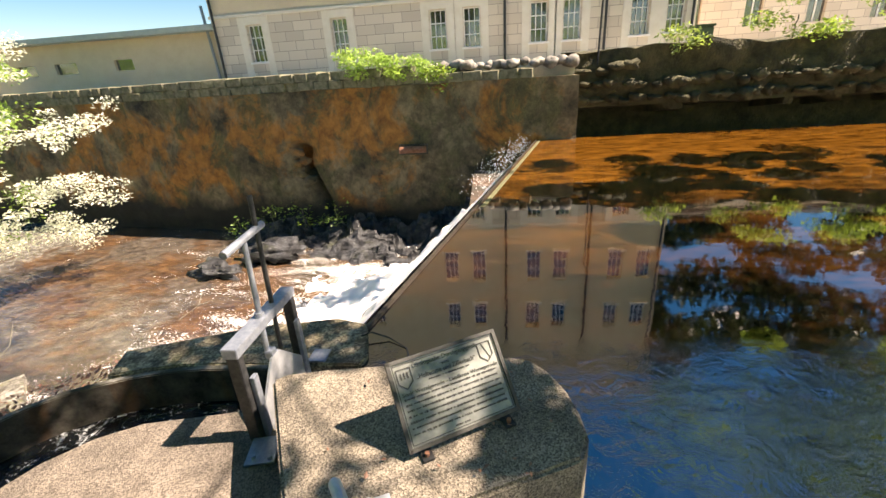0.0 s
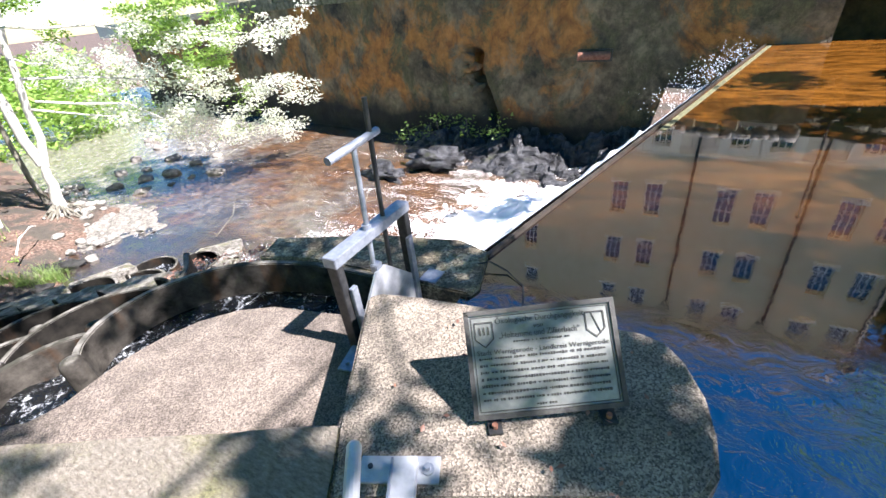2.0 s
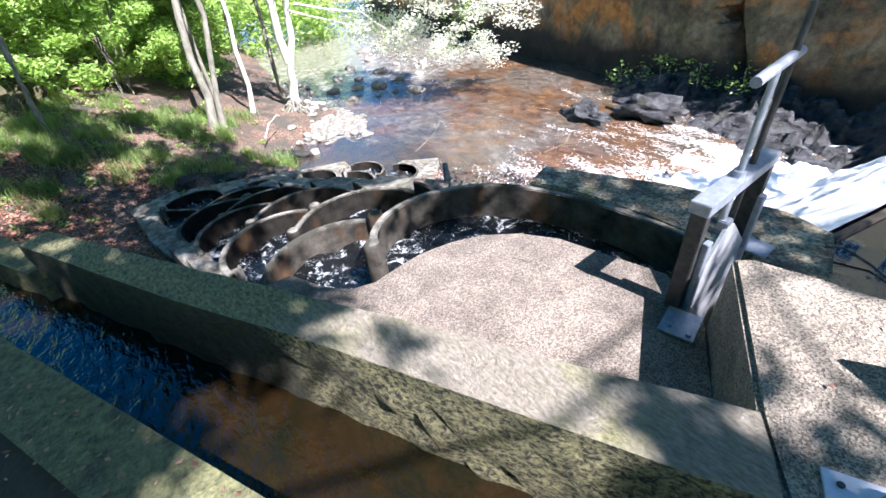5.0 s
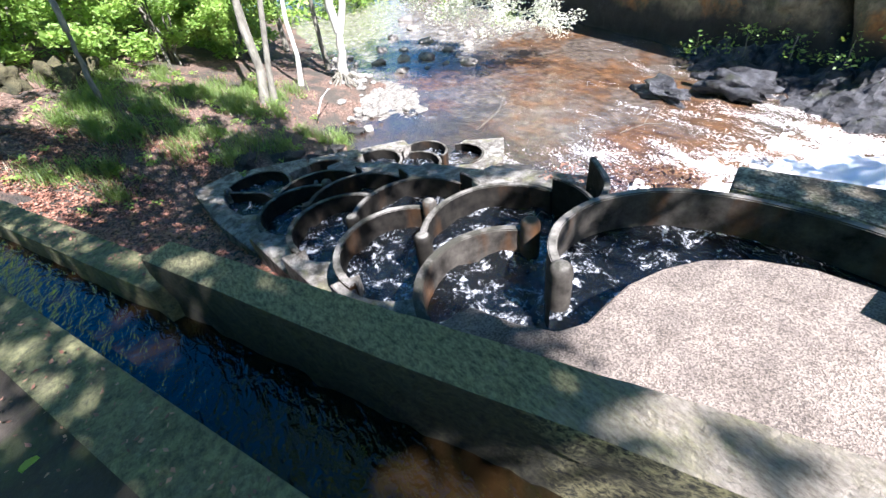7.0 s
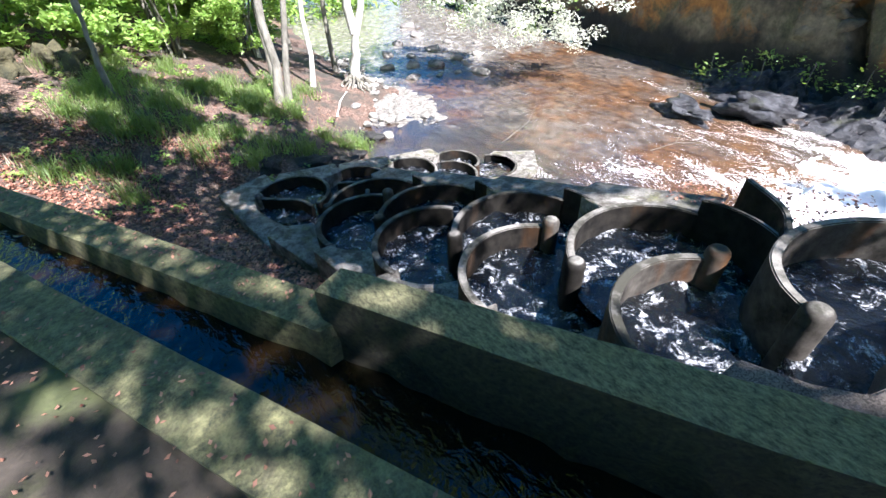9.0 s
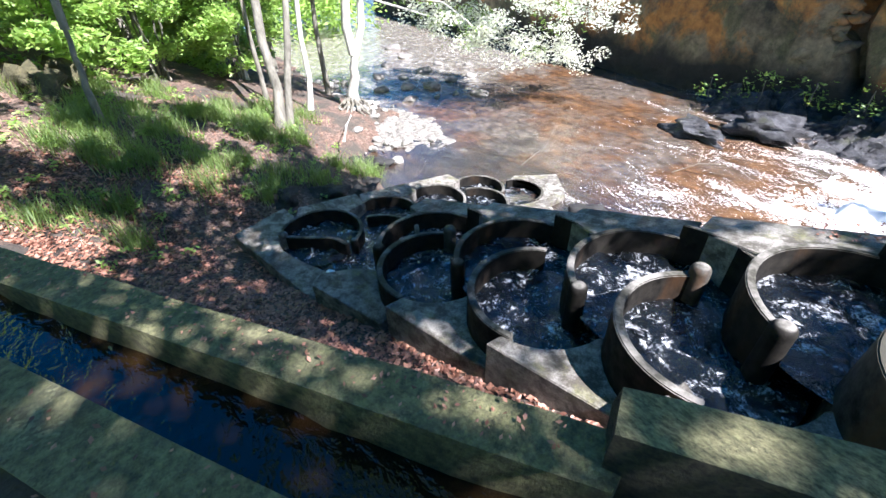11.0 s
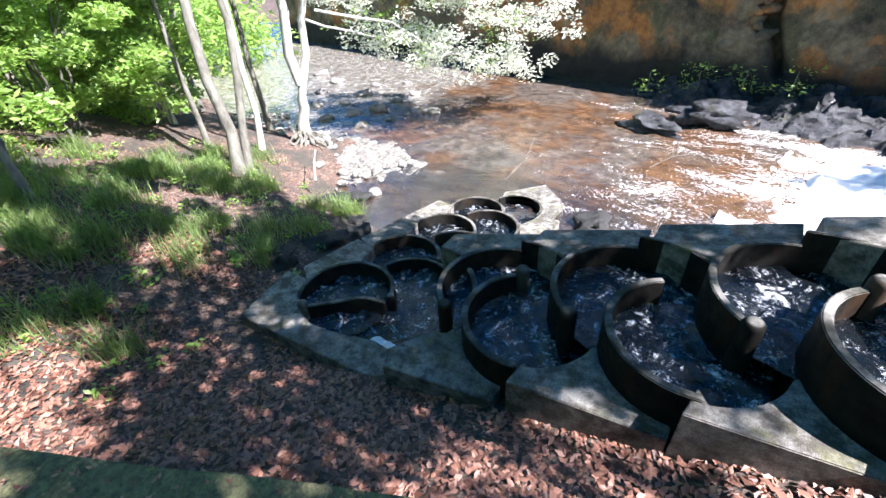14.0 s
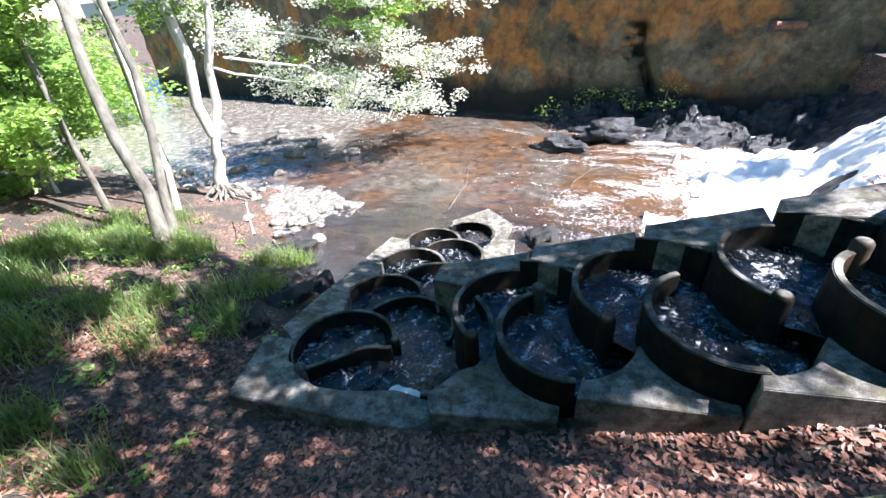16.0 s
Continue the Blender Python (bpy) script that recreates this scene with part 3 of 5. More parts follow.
for i in range(91):
    for j in range(71):
        s, d = -0.03 + 0.80 * i / 90, 0.04 + 5.6 * j / 70
        p = weir_point(s, d)
        slope = 0.0 - 1.02 * max(d - 0.04, 0)
        pool = RIVER_Z + 0.10 + 0.28 * math.exp(-((d - 3.0) / 0.7) ** 2)
        z = max(slope, pool) + 0.04
        n1 = bumpy(p.x, p.y, 2.0, 0.16, 7) + bumpy(p.x, p.y, 6.0, 0.05, 9)
        rag = bumpy(p.x, p.y, 1.1, 1.0, 2)
        fade = max(0.0, (s + 0.10 * rag) - 0.60) * 2.6 + max(0.0, d + 1.2 * rag - 4.4) * 0.22
        z += n1 * min(1, d * 1.2) - fade
        v[i, j] = bm.verts.new((p.x, p.y, z))
for i in range(90):
    for j in range(70):
        bm.faces.new((v[i, j], v[i + 1, j], v[i + 1, j + 1], v[i, j + 1]))
ww = smooth(part("white_water", bm, FOAM), 80)
tagged(ww, "churning white water tumbling off the weir", "white water", kind="structure")
# thrown drops at the thin far end of the crest
rng = np.random.default_rng(5)
bm = bmesh.new()
for i in range(700):
    s = rng.uniform(0.45, 0.97)
    p = weir_point(s, 0.08 + abs(rng.normal(0, 0.28)))
    r = rng.uniform(0.004, 0.011)
    bmesh.ops.create_icosphere(bm, subdivisions=1, radius=r, matrix=Matrix.Translation((p.x, p.y, rng.normal(0.0, 0.12))))
tagged(part("spray", bm, FOAM), "white drops of spray along the weir crest", "spray", kind="stuff")

# ---- the pier, the leat wall and the slabs ----
PIER = [(0.25, 1.40), (0.41, 1.17), (1.0, 1.45), (1.50, 1.68), (1.55, 1.80), (1.54, 1.95), (1.50, 2.12), (1.42, 2.28), (1.34, 2.37), (1.22, 2.40), (0.42, 2.30), (0.13, 2.26), (-0.10, 2.21), (-0.16, 2.15)]
pier = part("wall_pier", prism(PIER, -1.0, 0.46, 0.018), PEBBLED)
tagged(pier, "rounded pebbled-concrete pier carrying the plaque", "pier", kind="structure")


def spline(pts, n=8):
    """A smooth plan curve through the points."""
    p = [Vector(q) for q in pts]
    p = [p[0] * 2 - p[1]] + p + [p[-1] * 2 - p[-2]]
    out = []
    for i in range(1, len(p) - 2):
        for k in range(n):
            t = k / n
            a, b, c, d = p[i - 1], p[i], p[i + 1], p[i + 2]
            out.append(0.5 * ((2 * b) + (c - a) * t + (2 * a - 5 * b + 4 * c - d) * t * t + (3 * b - a - 3 * c + d) * t ** 3))
    return out + [p[-2]]


CHAN = spline([(-0.36, 2.80), (-0.9, 2.80), (-1.34, 2.76), (-1.80, 2.62), (-2.18, 2.36), (-2.40, 1.98), (-2.41, 1.62), (-2.28, 1.38), (-2.08, 1.24)], 6)
LOWBLOCK = [(-0.36, 2.83), (0.10, 2.84), (0.14, 2.95), (0.02, 3.40), (-0.28, 3.50), (-1.0, 3.36), (-1.97, 2.98), (-1.86, 2.66), (-1.62, 2.74), (-1.34, 2.80), (-0.9, 2.83)]
block = part("wall_channel", prism(LOWBLOCK, -3.3, 0.04, 0.012), DAMP)
tagged(block, "mossy pebbled concrete block beside the pond outlet", "wall", kind="structure")
chan = smooth(part("wall_channel_curve", ribbon(CHAN, 0.06, -1.1, lambda t: 0.035 - 0.03 * t), DAMPWALL))
tagged(chan, "curved wet concrete channel wall ending in a round post", "wall", kind="structure")

HIGH = [(0.40, 1.17), (0.245, 1.42), (-1.465, 0.555), (-3.64, -0.56), (-3.57, -0.74), (-1.94, 0.03), (-1.20, 0.42)]


def high_z(x, y=0.0):
    return interp(x, [-3.64, 0.3], [0.32, 0.46])


def low_z(x, y=0.0):
    return 0.12 + 0.036 * (x + 3.6)


def rough_wall(poly, z0, z1, mat, name, label, step=0.09):
    """A cast wall whose faces are coarse: subdivided and pushed in and out."""
    bm = bmesh.new()
    prism_into(bm, poly, z0, z1)
    bmesh.ops.triangulate(bm, faces=[f for f in bm.faces if len(f.verts) > 4])
    for _ in range(6):
        es = [e for e in bm.edges if e.calc_length() > step * 2]
        if not es:
            break
        bmesh.ops.subdivide_edges(bm, edges=es, cuts=1, use_grid_fill=True)
    bmesh.ops.triangulate(bm, faces=bm.faces[:])
    bm.normal_update()
    for p in bm.verts:
        side = 1.0 - abs(p.normal.z)
        top_z = z1(p.co.x, p.co.y) if callable(z1) else z1
        a = 0.030 if p.co.z < top_z - 0.09 else 0.006
        p.co += p.normal * (bumpy(p.co.x + p.co.z, p.co.y - p.co.z, 6.0, a * (0.3 + side)) + bumpy(p.co.x, p.co.y + p.co.z, 1.6, 0.012))
    ob = smooth(part(name, bm, mat), 50)
    return tagged(ob, label, "wall", kind="structure")


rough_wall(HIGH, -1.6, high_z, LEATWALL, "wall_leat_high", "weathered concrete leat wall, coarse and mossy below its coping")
rough_wall([(-3.52, low_back(-3.52)), (-14, low_back(-14)), (-14, low_front(-14)), (-3.50, low_front(-3.50))], -1.9, low_z, MOSSY, "wall_leat_low", "green mossy low concrete wall along the leat", 0.14)
bm = bmesh.new()
RIMW = 0.30
for i in range(40):
    x0, x1 = 0.9 - 14.9 * i / 40, 0.9 - 14.9 * (i + 1) / 40
    prism_into(bm, [(x0, rim_y(x0)), (x1, rim_y(x1)), (x1, rim_y(x1) - RIMW), (x0, rim_y(x0) - RIMW)], -0.9, lambda x, y: path_z(x) + bumpy(x, y, 3, 0.015))
bmesh.ops.remove_doubles(bm, verts=bm.verts[:], dist=0.001)
rim = part("kerb_leat", bm, MOSSY)
tagged(rim, "green mossy concrete edge of the footpath", "kerb", kind="structure")
pathway = part("path", grid(-14, 3, -12, 0.6, 0.15, lambda x, y: path_z(x) - 0.03 + bumpy(x, y, 2, 0.02), lambda x, y: y < rim_y(min(x, 0.9)) - 0.22), PATHM)
tagged(smooth(pathway), "trodden earth footpath with dead leaves", "path", kind="structure")
leat = part("water", prism([(1.9, rim_y(1.9) - 0.05), (1.9, 1.9), (0.5, 1.25), (-1.5, 0.35), (-3.6, -0.64), (-14, low_back(-14)), (-14, rim_y(-14) - 0.05)], -0.5, -0.15), LEAT_WATER)
tagged(leat, "dark shallow water in the narrow leat", "water", kind="structure")

SLAB = [(0.235, 1.45), (-0.17, 2.14), (-0.50, 2.37), (-0.80, 2.30), (-1.18, 2.22), (-1.42, 2.08), (-1.60, 1.88), (-1.70, 1.66), (-1.75, 1.42), (-1.74, 1.22), (-1.72, 1.04), (-1.78, 0.88), (-1.95, 0.76), (-2.2, 0.66), (-2.25, 0.14), (-1.5, 0.54)]
slab = part("floor_slab", prism(SLAB, -1.1, 0.03, 0.012), PEBBLED_SLAB)
tagged(slab, "pinkish pebbled concrete slab beside the channel", "slab", kind="structure")
chw = part("water", prism([(-0.3, 2.3), (-0.3, 2.81), (-1.34, 2.76), (-1.8, 2.62), (-2.18, 2.36), (-2.40, 1.98), (-2.41, 1.62), (-2.2, 1.3), (-1.8, 0.86), (-1.6, 1.2), (-1.5, 1.8), (-1.0, 2.1)], -0.9, -0.28), BASIN_WATER)
tagged(chw, "blue-dark water sliding down the curved channel", "water", kind="structure")


# ---- cascade of basins, upper flight ----
def post_mesh(x, y, z0, z1, r=0.075):
    bm = bmesh.new()
    tube_into(bm, [(x, y, z0), (x, y, z1 - 0.05), (x, y, z1 - 0.028), (x, y, z1 - 0.01), (x, y, z1 - 0.002), (x, y, z1)], [r, r, r * 0.93, r * 0.74, r * 0.45, r * 0.12], 18)
    return bm


def swirl(c, r, z, seed, amp=0.05):
    """A disc of churning water."""
    bm = bmesh.new()
    n, rings = 40, 9
    prev = None
    ctr = bm.verts.new((c[0], c[1], z + bumpy(c[0], c[1], 5, amp, seed)))
    for k in range(1, rings + 1):
        cur = []
        for i in range(n):
            a = 2 * math.pi * i / n
            x, y = c[0] + r * k / rings * math.cos(a), c[1] + r * k / rings * math.sin(a)
            cur.append(bm.verts.new((x, y, z + bumpy(x, y, 4.5, amp, seed) + bumpy(x, y, 11, amp * 0.4, seed))))
        for i in range(n):
            if prev is None:
                bm.faces.new((ctr, cur[i], cur[(i + 1) % n]))
            else:
                bm.faces.new((prev[i], cur[i], cur[(i + 1) % n], prev[(i + 1) % n]))
        prev = cur
    return bm


def far_c(k):
    return (-1.76 - 1.215 * k, 1.76 - 0.148 * k)


def near_c(k):
    return (-2.36 - 1.255 * k, 1.08 - 0.115 * k)


FR, NR = 0.69, 0.60


def near_edge(x):
    return interp(x, [-9.4, -7.1, -5.95, -4.8, -3.84, -2.5], [-0.43, -0.28, -0.06, 0.09, 0.22, 0.40])


def basin(k):
    fc, nc = far_c(k), near_c(k)
    zf, zn = -0.375 * k, -0.2 - 0.375 * k
    zs = interp(k, [0, 1, 2, 3, 4], [-0.25, -0.62, -0.97, -1.29, -1.62])
    e = empty("cascade_basin", (fc[0], fc[1], zn - 0.8), "curved concrete fish-pass basin with churning dark water", "fish pass basin", "fish pass basins")
    if k > 0:
        w = arc(fc[0], fc[1], FR, 100, 238)
        smooth(part("far_wall", ribbon(w, 0.06, zf - 0.8, zf), WET_SHADE, e))
        smooth(part("post", post_mesh(*w[-1], zf - 0.6, zf + 0.05), WET_SHADE, e, "round-topped concrete post"))
        smooth(part("bank_wall", ribbon(arc(fc[0], fc[1], FR + 0.01, 101, 40), 0.04, zf - 0.8, lambda t: zf + 0.13 + 0.06 * t), WET_SHADE, e, "dark wet wall behind the basin"))
        far_slab = arc(fc[0], fc[1], FR + 0.025, 98, 150, 8)
        fx = fc[0] - 1.215
        far_slab += [(fx - 0.02, fc[1] - 0.148 + FR + 0.02), (fx - 0.02, fc[1] + 0.90), (fc[0] - 0.10, fc[1] + 1.15)]
        part("far_slab", prism(far_slab, zf - 1.0, lambda x, y: zf - 0.02 - 0.2 * (fc[0] - x), 0.008), GREY_CONC, e, "leaf-stained concrete slab")
        smooth(part("basin_water", swirl(fc, FR - 0.02, zf - 0.24, k), BASIN_WATER, e, "dark swirling water"), 80)
    else:
        smooth(part("post", post_mesh(CHAN[-1].x, CHAN[-1].y, -0.7, 0.06), DAMPWALL, e, "round-topped concrete post"))
        smooth(part("bank_wall", ribbon(spline([(-2.44, 2.0), (-2.6, 2.35), (-2.95, 2.6)], 5), 0.05, -0.9, -0.1), WET_SHADE, e))
    if k < 4:
        w2 = arc(nc[0], nc[1], NR, 122, 285)
        smooth(part("near_wall", ribbon(w2, 0.065, zn - 0.85, zn), DAMPWALL if k == 0 else WET_SHADE, e))
        if k != 2:
            smooth(part("post", post_mesh(*w2[0], zn - 0.6, zn + 0.09), DAMPWALL, e, "round-topped concrete post"))
        smooth(part("basin_water", swirl(nc, NR - 0.02, zn - 0.24, k + 20), BASIN_WATER, e, "dark swirling water"), 80)
    # the near slab lies between this bowl and the one above it
    if 1 <= k <= 4:
        up = near_c(k - 1)
        ins = arc(nc[0], nc[1], NR + 0.03, 288, 350, 8) if k < 4 else [(-7.2, -0.1), (-7.0, 0.25), (-6.76, 0.42)]
        out = arc(up[0], up[1], NR + 0.035, 197, 275, 8)
        lx = (-4.8 + 1.15 * (2 - k)) if k < 4 else -7.1
        pts = [(lx, near_edge(lx))] + ([(lx + 0.05, near_edge(lx) + 0.26)] if k < 4 else []) + ins + out + [(out[-1][0], near_edge(out[-1][0]) + 0.01)]
        part("slab", prism(pts, zs - 0.9, zs, 0.008), GREY_CONC, e, "smooth grey concrete slab with damp patches")
    return e


for k in range(5):
    basin(k)

# the turn at the foot of the upper flight
turn = empty("turning_basin", (-8.4, 0.2, -2.9), "flat grey concrete block where the fish pass turns", "fish pass basin")
TURN = [(-9.36, -0.43), (-7.16, -0.24), (-7.25, 0.12), (-7.67, 0.14), (-7.95, 0.05), (-8.25, -0.03), (-8.50, -0.06), (-8.75, 0.0), (-8.92, 0.12), (-9.06, 0.28), (-9.16, 0.48), (-9.56, 0.46)]
part("slab", prism(TURN, -2.9, -2.0, 0.01), GREY_CONC, turn, "grey concrete slab with damp patches")
smooth(part("inner_wall", ribbon(spline([(-8.78, 0.12), (-8.52, 0.36), (-8.28, 0.60), (-7.98, 0.68)], 6), 0.06, -2.7, -2.0), WET_SHADE, turn))
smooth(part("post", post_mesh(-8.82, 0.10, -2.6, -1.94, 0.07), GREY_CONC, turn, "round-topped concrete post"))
smooth(part("side_wall", ribbon(arc(-7.45, 0.75, 0.62, 60, -85), 0.06, -2.7, lambda t: -1.55 - 0.4 * t), WET_SHADE, turn))
smooth(part("basin_water", swirl((-7.95, 0.45), 0.85, -2.22, 31), BASIN_WATER, turn, "dark swirling water"), 80)
smooth(part("basin_water", swirl((-7.6, 0.05), 0.26, -2.12, 32, 0.09), FOAM, turn, "white foaming spill"), 80)

# ---- cascade, lower flight ----
LOWER = [((-8.55, 0.57), 0.60, (-8.05, 1.20), 0.60), ((-8.70, 1.82), 0.57, (-8.17, 2.49), 0.58), ((-8.84, 3.08), 0.57, (-8.35, 3.76), 0.58), ((-8.96, 4.39), 0.55, (-8.42, 5.10), 0.52)]
for k, (L, rl, R, rr) in enumerate(LOWER):
    zl, zr = -2.0 - 0.3 * k, -2.15 - 0.295 * k
    e = empty("cascade_basin", (L[0], L[1], zr - 0.8), "small curved concrete basin stepping down to the river", "fish pass basin", "fish pass basins")
    smooth(part("left_wall", ribbon(arc(*L, rl, 225, 22), 0.055, zl - 0.7, zl), WET_SHADE, e))
    smooth(part("right_wall", ribbon(arc(*R, rr, 160, -10), 0.055, zr - 0.7, zr), WET_SHADE, e))
    smooth(part("post", post_mesh(*arc(*L, rl, 225, 22)[-1], zl - 0.6, zl + 0.02, 0.06), WET_SHADE, e, "dark wet post"))
    smooth(part("basin_water", swirl(L, rl - 0.01, zl - 0.2, k + 40), BASIN_WATER, e, "dark swirling water"), 80)
    smooth(part("basin_water", swirl(R, rr - 0.01, zr - 0.17, k + 50), BASIN_WATER, e, "dark swirling water"), 80)
    if k < 3:
        n2 = LOWER[k + 1]
        la = arc(*L, rl + 0.03, 190, 128, 6)
        part("slab", prism([(L[0] - 0.98, L[1] + 0.12)] + la + [(n2[0][0] - n2[1] + 0.05, n2[0][1] - 0.05), (n2[0][0] - 0.92, n2[0][1] + 0.0)], zl - 0.9, lambda x, y: zl - 0.05 - 0.2 * (y - L[1]), 0.008), GREY_CONC, e)
        ra = arc(*R, rr + 0.03, -5, 50, 6)
        part("slab", prism([(R[0] + 0.92, R[1] - 0.2)] + ra + [(n2[2][0] + 0.62, n2[2][1] - 0.1), (n2[2][0] + 1.0, n2[2][1] - 0.1)], zr - 0.9, lambda x, y: zr - 0.05 - 0.18 * (y - R[1]), 0.008), GREY_CONC, e)
    else:
        part("slab", prism(arc(*R, rr + 0.02, 150, -20, 10) + [(-7.65, 4.9), (-7.62, 5.72), (-8.31, 6.35), (-8.95, 5.6)], zr - 0.6, zr - 0.02, 0.008), GREY_CONC, e)


# ---- far river wall ----
def wall_y(x):
    return 13.45 - 0.150 * (x - 3.6)


WALL_TOP = 1.75
bm = bmesh.new()
rows = []
for i in range(310):
    x = 3.62 - 0.12 * i
    y = wall_y(x)
    r = []
    for j in range(49):
        z = -3.8 + (WALL_TOP + 3.8) * j / 48
        # a cavity eaten into the face
        cav = math.exp(-(((x + 5.36 + bumpy(z, 0, 3, 0.12)) / 0.24) ** 4 + ((z + 0.55) / 0.50) ** 4)) + 0.9 * math.exp(-(((x + 4.95 + 0.4 * (z + 1.5)) / 0.13) ** 2 + ((z + 1.6) / 0.75) ** 4))
        r.append(bm.verts.new((x, y + bumpy(x, z, 0.9, 0.10) + bumpy(x, z, 4, 0.03) + 0.04 * (z - WALL_TOP) + 1.5 * cav, z)))
    r.append(bm.verts.new((x, y + 0.8, WALL_TOP)))
    r.append(bm.verts.new((x, y + 0.8, -3.8)))
    rows.append(r)
for a, b in zip(rows, rows[1:]):
    for k in range(50):
        bm.faces.new((a[k], a[k + 1], b[k + 1], b[k]))
bm.faces.new(rows[0])
bmesh.ops.recalc_face_normals(bm, faces=bm.faces[:])
wall = smooth(part("wall_river", bm, WALL), 60)
tagged(wall, "old rust-stained mossy retaining wall along the river", "wall", kind="structure")


def stone_mesh(seed, rough=0.12, sub=2):
    """One rounded irregular stone of unit size."""
    bm = bmesh.new()
    bmesh.ops.create_icosphere(bm, subdivisions=sub, radius=0.5)
    for p in bm.verts:
        d = p.co.normalized()
        p.co = d * 0.5 * (1 + rough * noise.fractal(d * 1.5 + Vector((seed * 7.3, 0, 0)), 1.0, 2.0, 3))
    me = bpy.data.meshes.new("stone")
    bm.to_mesh(me)
    bm.free()
    for p in me.polygons:
        p.use_smooth = True
    return me


def block_mesh(seed):
    """One roughly squared wall stone of unit size."""
    bm = bmesh.new()
    bmesh.ops.create_cube(bm, size=1.0)
    rr = random.Random(seed)
    for p in bm.verts:
        p.co += Vector((rr.uniform(-0.05, 0.05), rr.uniform(-0.08, 0.08), rr.uniform(-0.06, 0.06)))
    bmesh.ops.bevel(bm, geom=bm.edges[:], offset=0.07, segments=1, affect="EDGES")
    me = bpy.data.meshes.new("stone")
    bm.to_mesh(me)
    bm.free()
    return me


# upstream bank wall, undercut at the water
bm = bmesh.new()
rows = []
for i in range(110):
    x = 3.55 + 0.25 * i
    y = 14.3 - 0.02 * (x - 3.6)
    r = []
    for j in range(20):
        z = -1.0 + 3.4 * j / 19
        under = 1.3 if z < 0.65 + bumpy(x, 0, 0.7, 0.25) else 0.0
        r.append(bm.verts.new((x, y + under + bumpy(x, z, 1.1, 0.25) + bumpy(x, z * 2.5, 3, 0.08), z + (bumpy(x, 3, 0.6, 0.25) if j == 19 else 0))))
    r.append(bm.verts.new((x, y + 2.2, 2.4)))
    r.append(bm.verts.new((x, y + 2.2, -1.0)))
    rows.append(r)
for a, b in zip(rows, rows[1:]):
    for k in range(21):
        bm.faces.new((a[k], a[k + 1], b[k + 1], b[k]))
bmesh.ops.recalc_face_normals(bm, faces=bm.faces[:])
wall2 = smooth(part("wall_bank_upstream", bm, MASON), 60)
tagged(wall2, "dark overgrown rubble bank wall above the pond", "wall", kind="structure")
yard = part("ground_yard", prism([(-40, 20.4), (-40, 70), (60, 70), (60, 15.6), (3.6, 15.6), (3.6, 14.1)], 1.2, 2.05), YARD)
tagged(yard, "pale paved yard behind the river wall", "ground", kind="structure")

# ---- house ----
house = empty("house", (1.0, 20, 2.05), "long four-storey house, cream render over grey ashlar ground floor", "house")
H0, H1 = -10.2, 8.75
FY = 19.0
UP = ((2.9, 4.30), (5.95, 7.45), (8.75, 10.05), (11.4, 12.55))
COLS = [-8.42, -4.84, -0.85, 0.48, 3.05, 4.29, 6.77, 8.05]
WW = 0.64


def facade(bm, x0, x1, z0, z1, holes, y, depth=0.30):
    """A wall face with rectangular openings and their reveals."""
    xs = sorted({x0, x1, *[h[0] for h in holes], *[h[1] for h in holes]})
    zs = sorted({z0, z1, *[h[2] for h in holes], *[h[3] for h in holes]})
    for a, b in zip(xs, xs[1:]):
        for c, d in zip(zs, zs[1:]):
            if any(h[0] <= a and b <= h[1] and h[2] <= c and d <= h[3] for h in holes):
                continue
            bm.faces.new([bm.verts.new(p) for p in ((a, y, c), (b, y, c), (b, y, d), (a, y, d))])
    for a, b, c, d in holes:
        for p, q in (((a, c), (b, c)), ((b, c), (b, d)), ((b, d), (a, d)), ((a, d), (a, c))):
            bm.faces.new([bm.verts.new(v) for v in ((p[0], y, p[1]), (p[0], y + depth, p[1]), (q[0], y + depth, q[1]), (q[0], y, q[1]))])


def holes_for(z0, z1):
    return [(c - WW / 2, c + WW / 2, z0, z1) for c in COLS]


bm = bmesh.new()
facade(bm, H0, H1, 2.0, 4.62, holes_for(*UP[0]), FY)
part("ground_floor_wall", bm, ASHLAR, house, "grey ashlar ground floor")
bm = bmesh.new()
facade(bm, H0, H1, 4.62, 13.4, holes_for(*UP[1]) + holes_for(*UP[2]) + holes_for(*UP[3]), FY)
part("upper_wall", bm, RENDERW, house, "cream rendered upper floors")
for gx in (H0, H1):
    part("gable_wall", box((0.02, 9, 11.4), pose(gx, FY + 4.52, 7.7)), RENDERW, house)
part("rear_wall", box((H1 - H0, 0.3, 11.4), pose((H0 + H1) / 2, FY + 9, 7.7)), RENDERW, house)
part("string_course", box((H1 - H0 + 0.1, 0.10, 0.12), pose((H0 + H1) / 2, FY - 0.03, 4.66), 0.01), TRIM, house)
bm = bmesh.new()
v = [bm.verts.new(p) for p in ((H0 - 0.4, FY - 0.6, 13.3), (H1 + 0.4, FY - 0.6, 13.3), (H1 + 0.4, FY + 4.5, 18.5), (H0 - 0.4, FY + 4.5, 18.5), (H1 + 0.4, FY + 9.6, 13.3), (H0 - 0.4, FY + 9.6, 13.3))]
for f in ((0, 1, 2, 3), (3, 2, 4, 5), (0, 3, 5), (1, 4, 2), (0, 5, 4, 1)):
    bm.faces.new([v[i] for i in f])
part("roof", bm, TILE, house, "dark tiled roof")


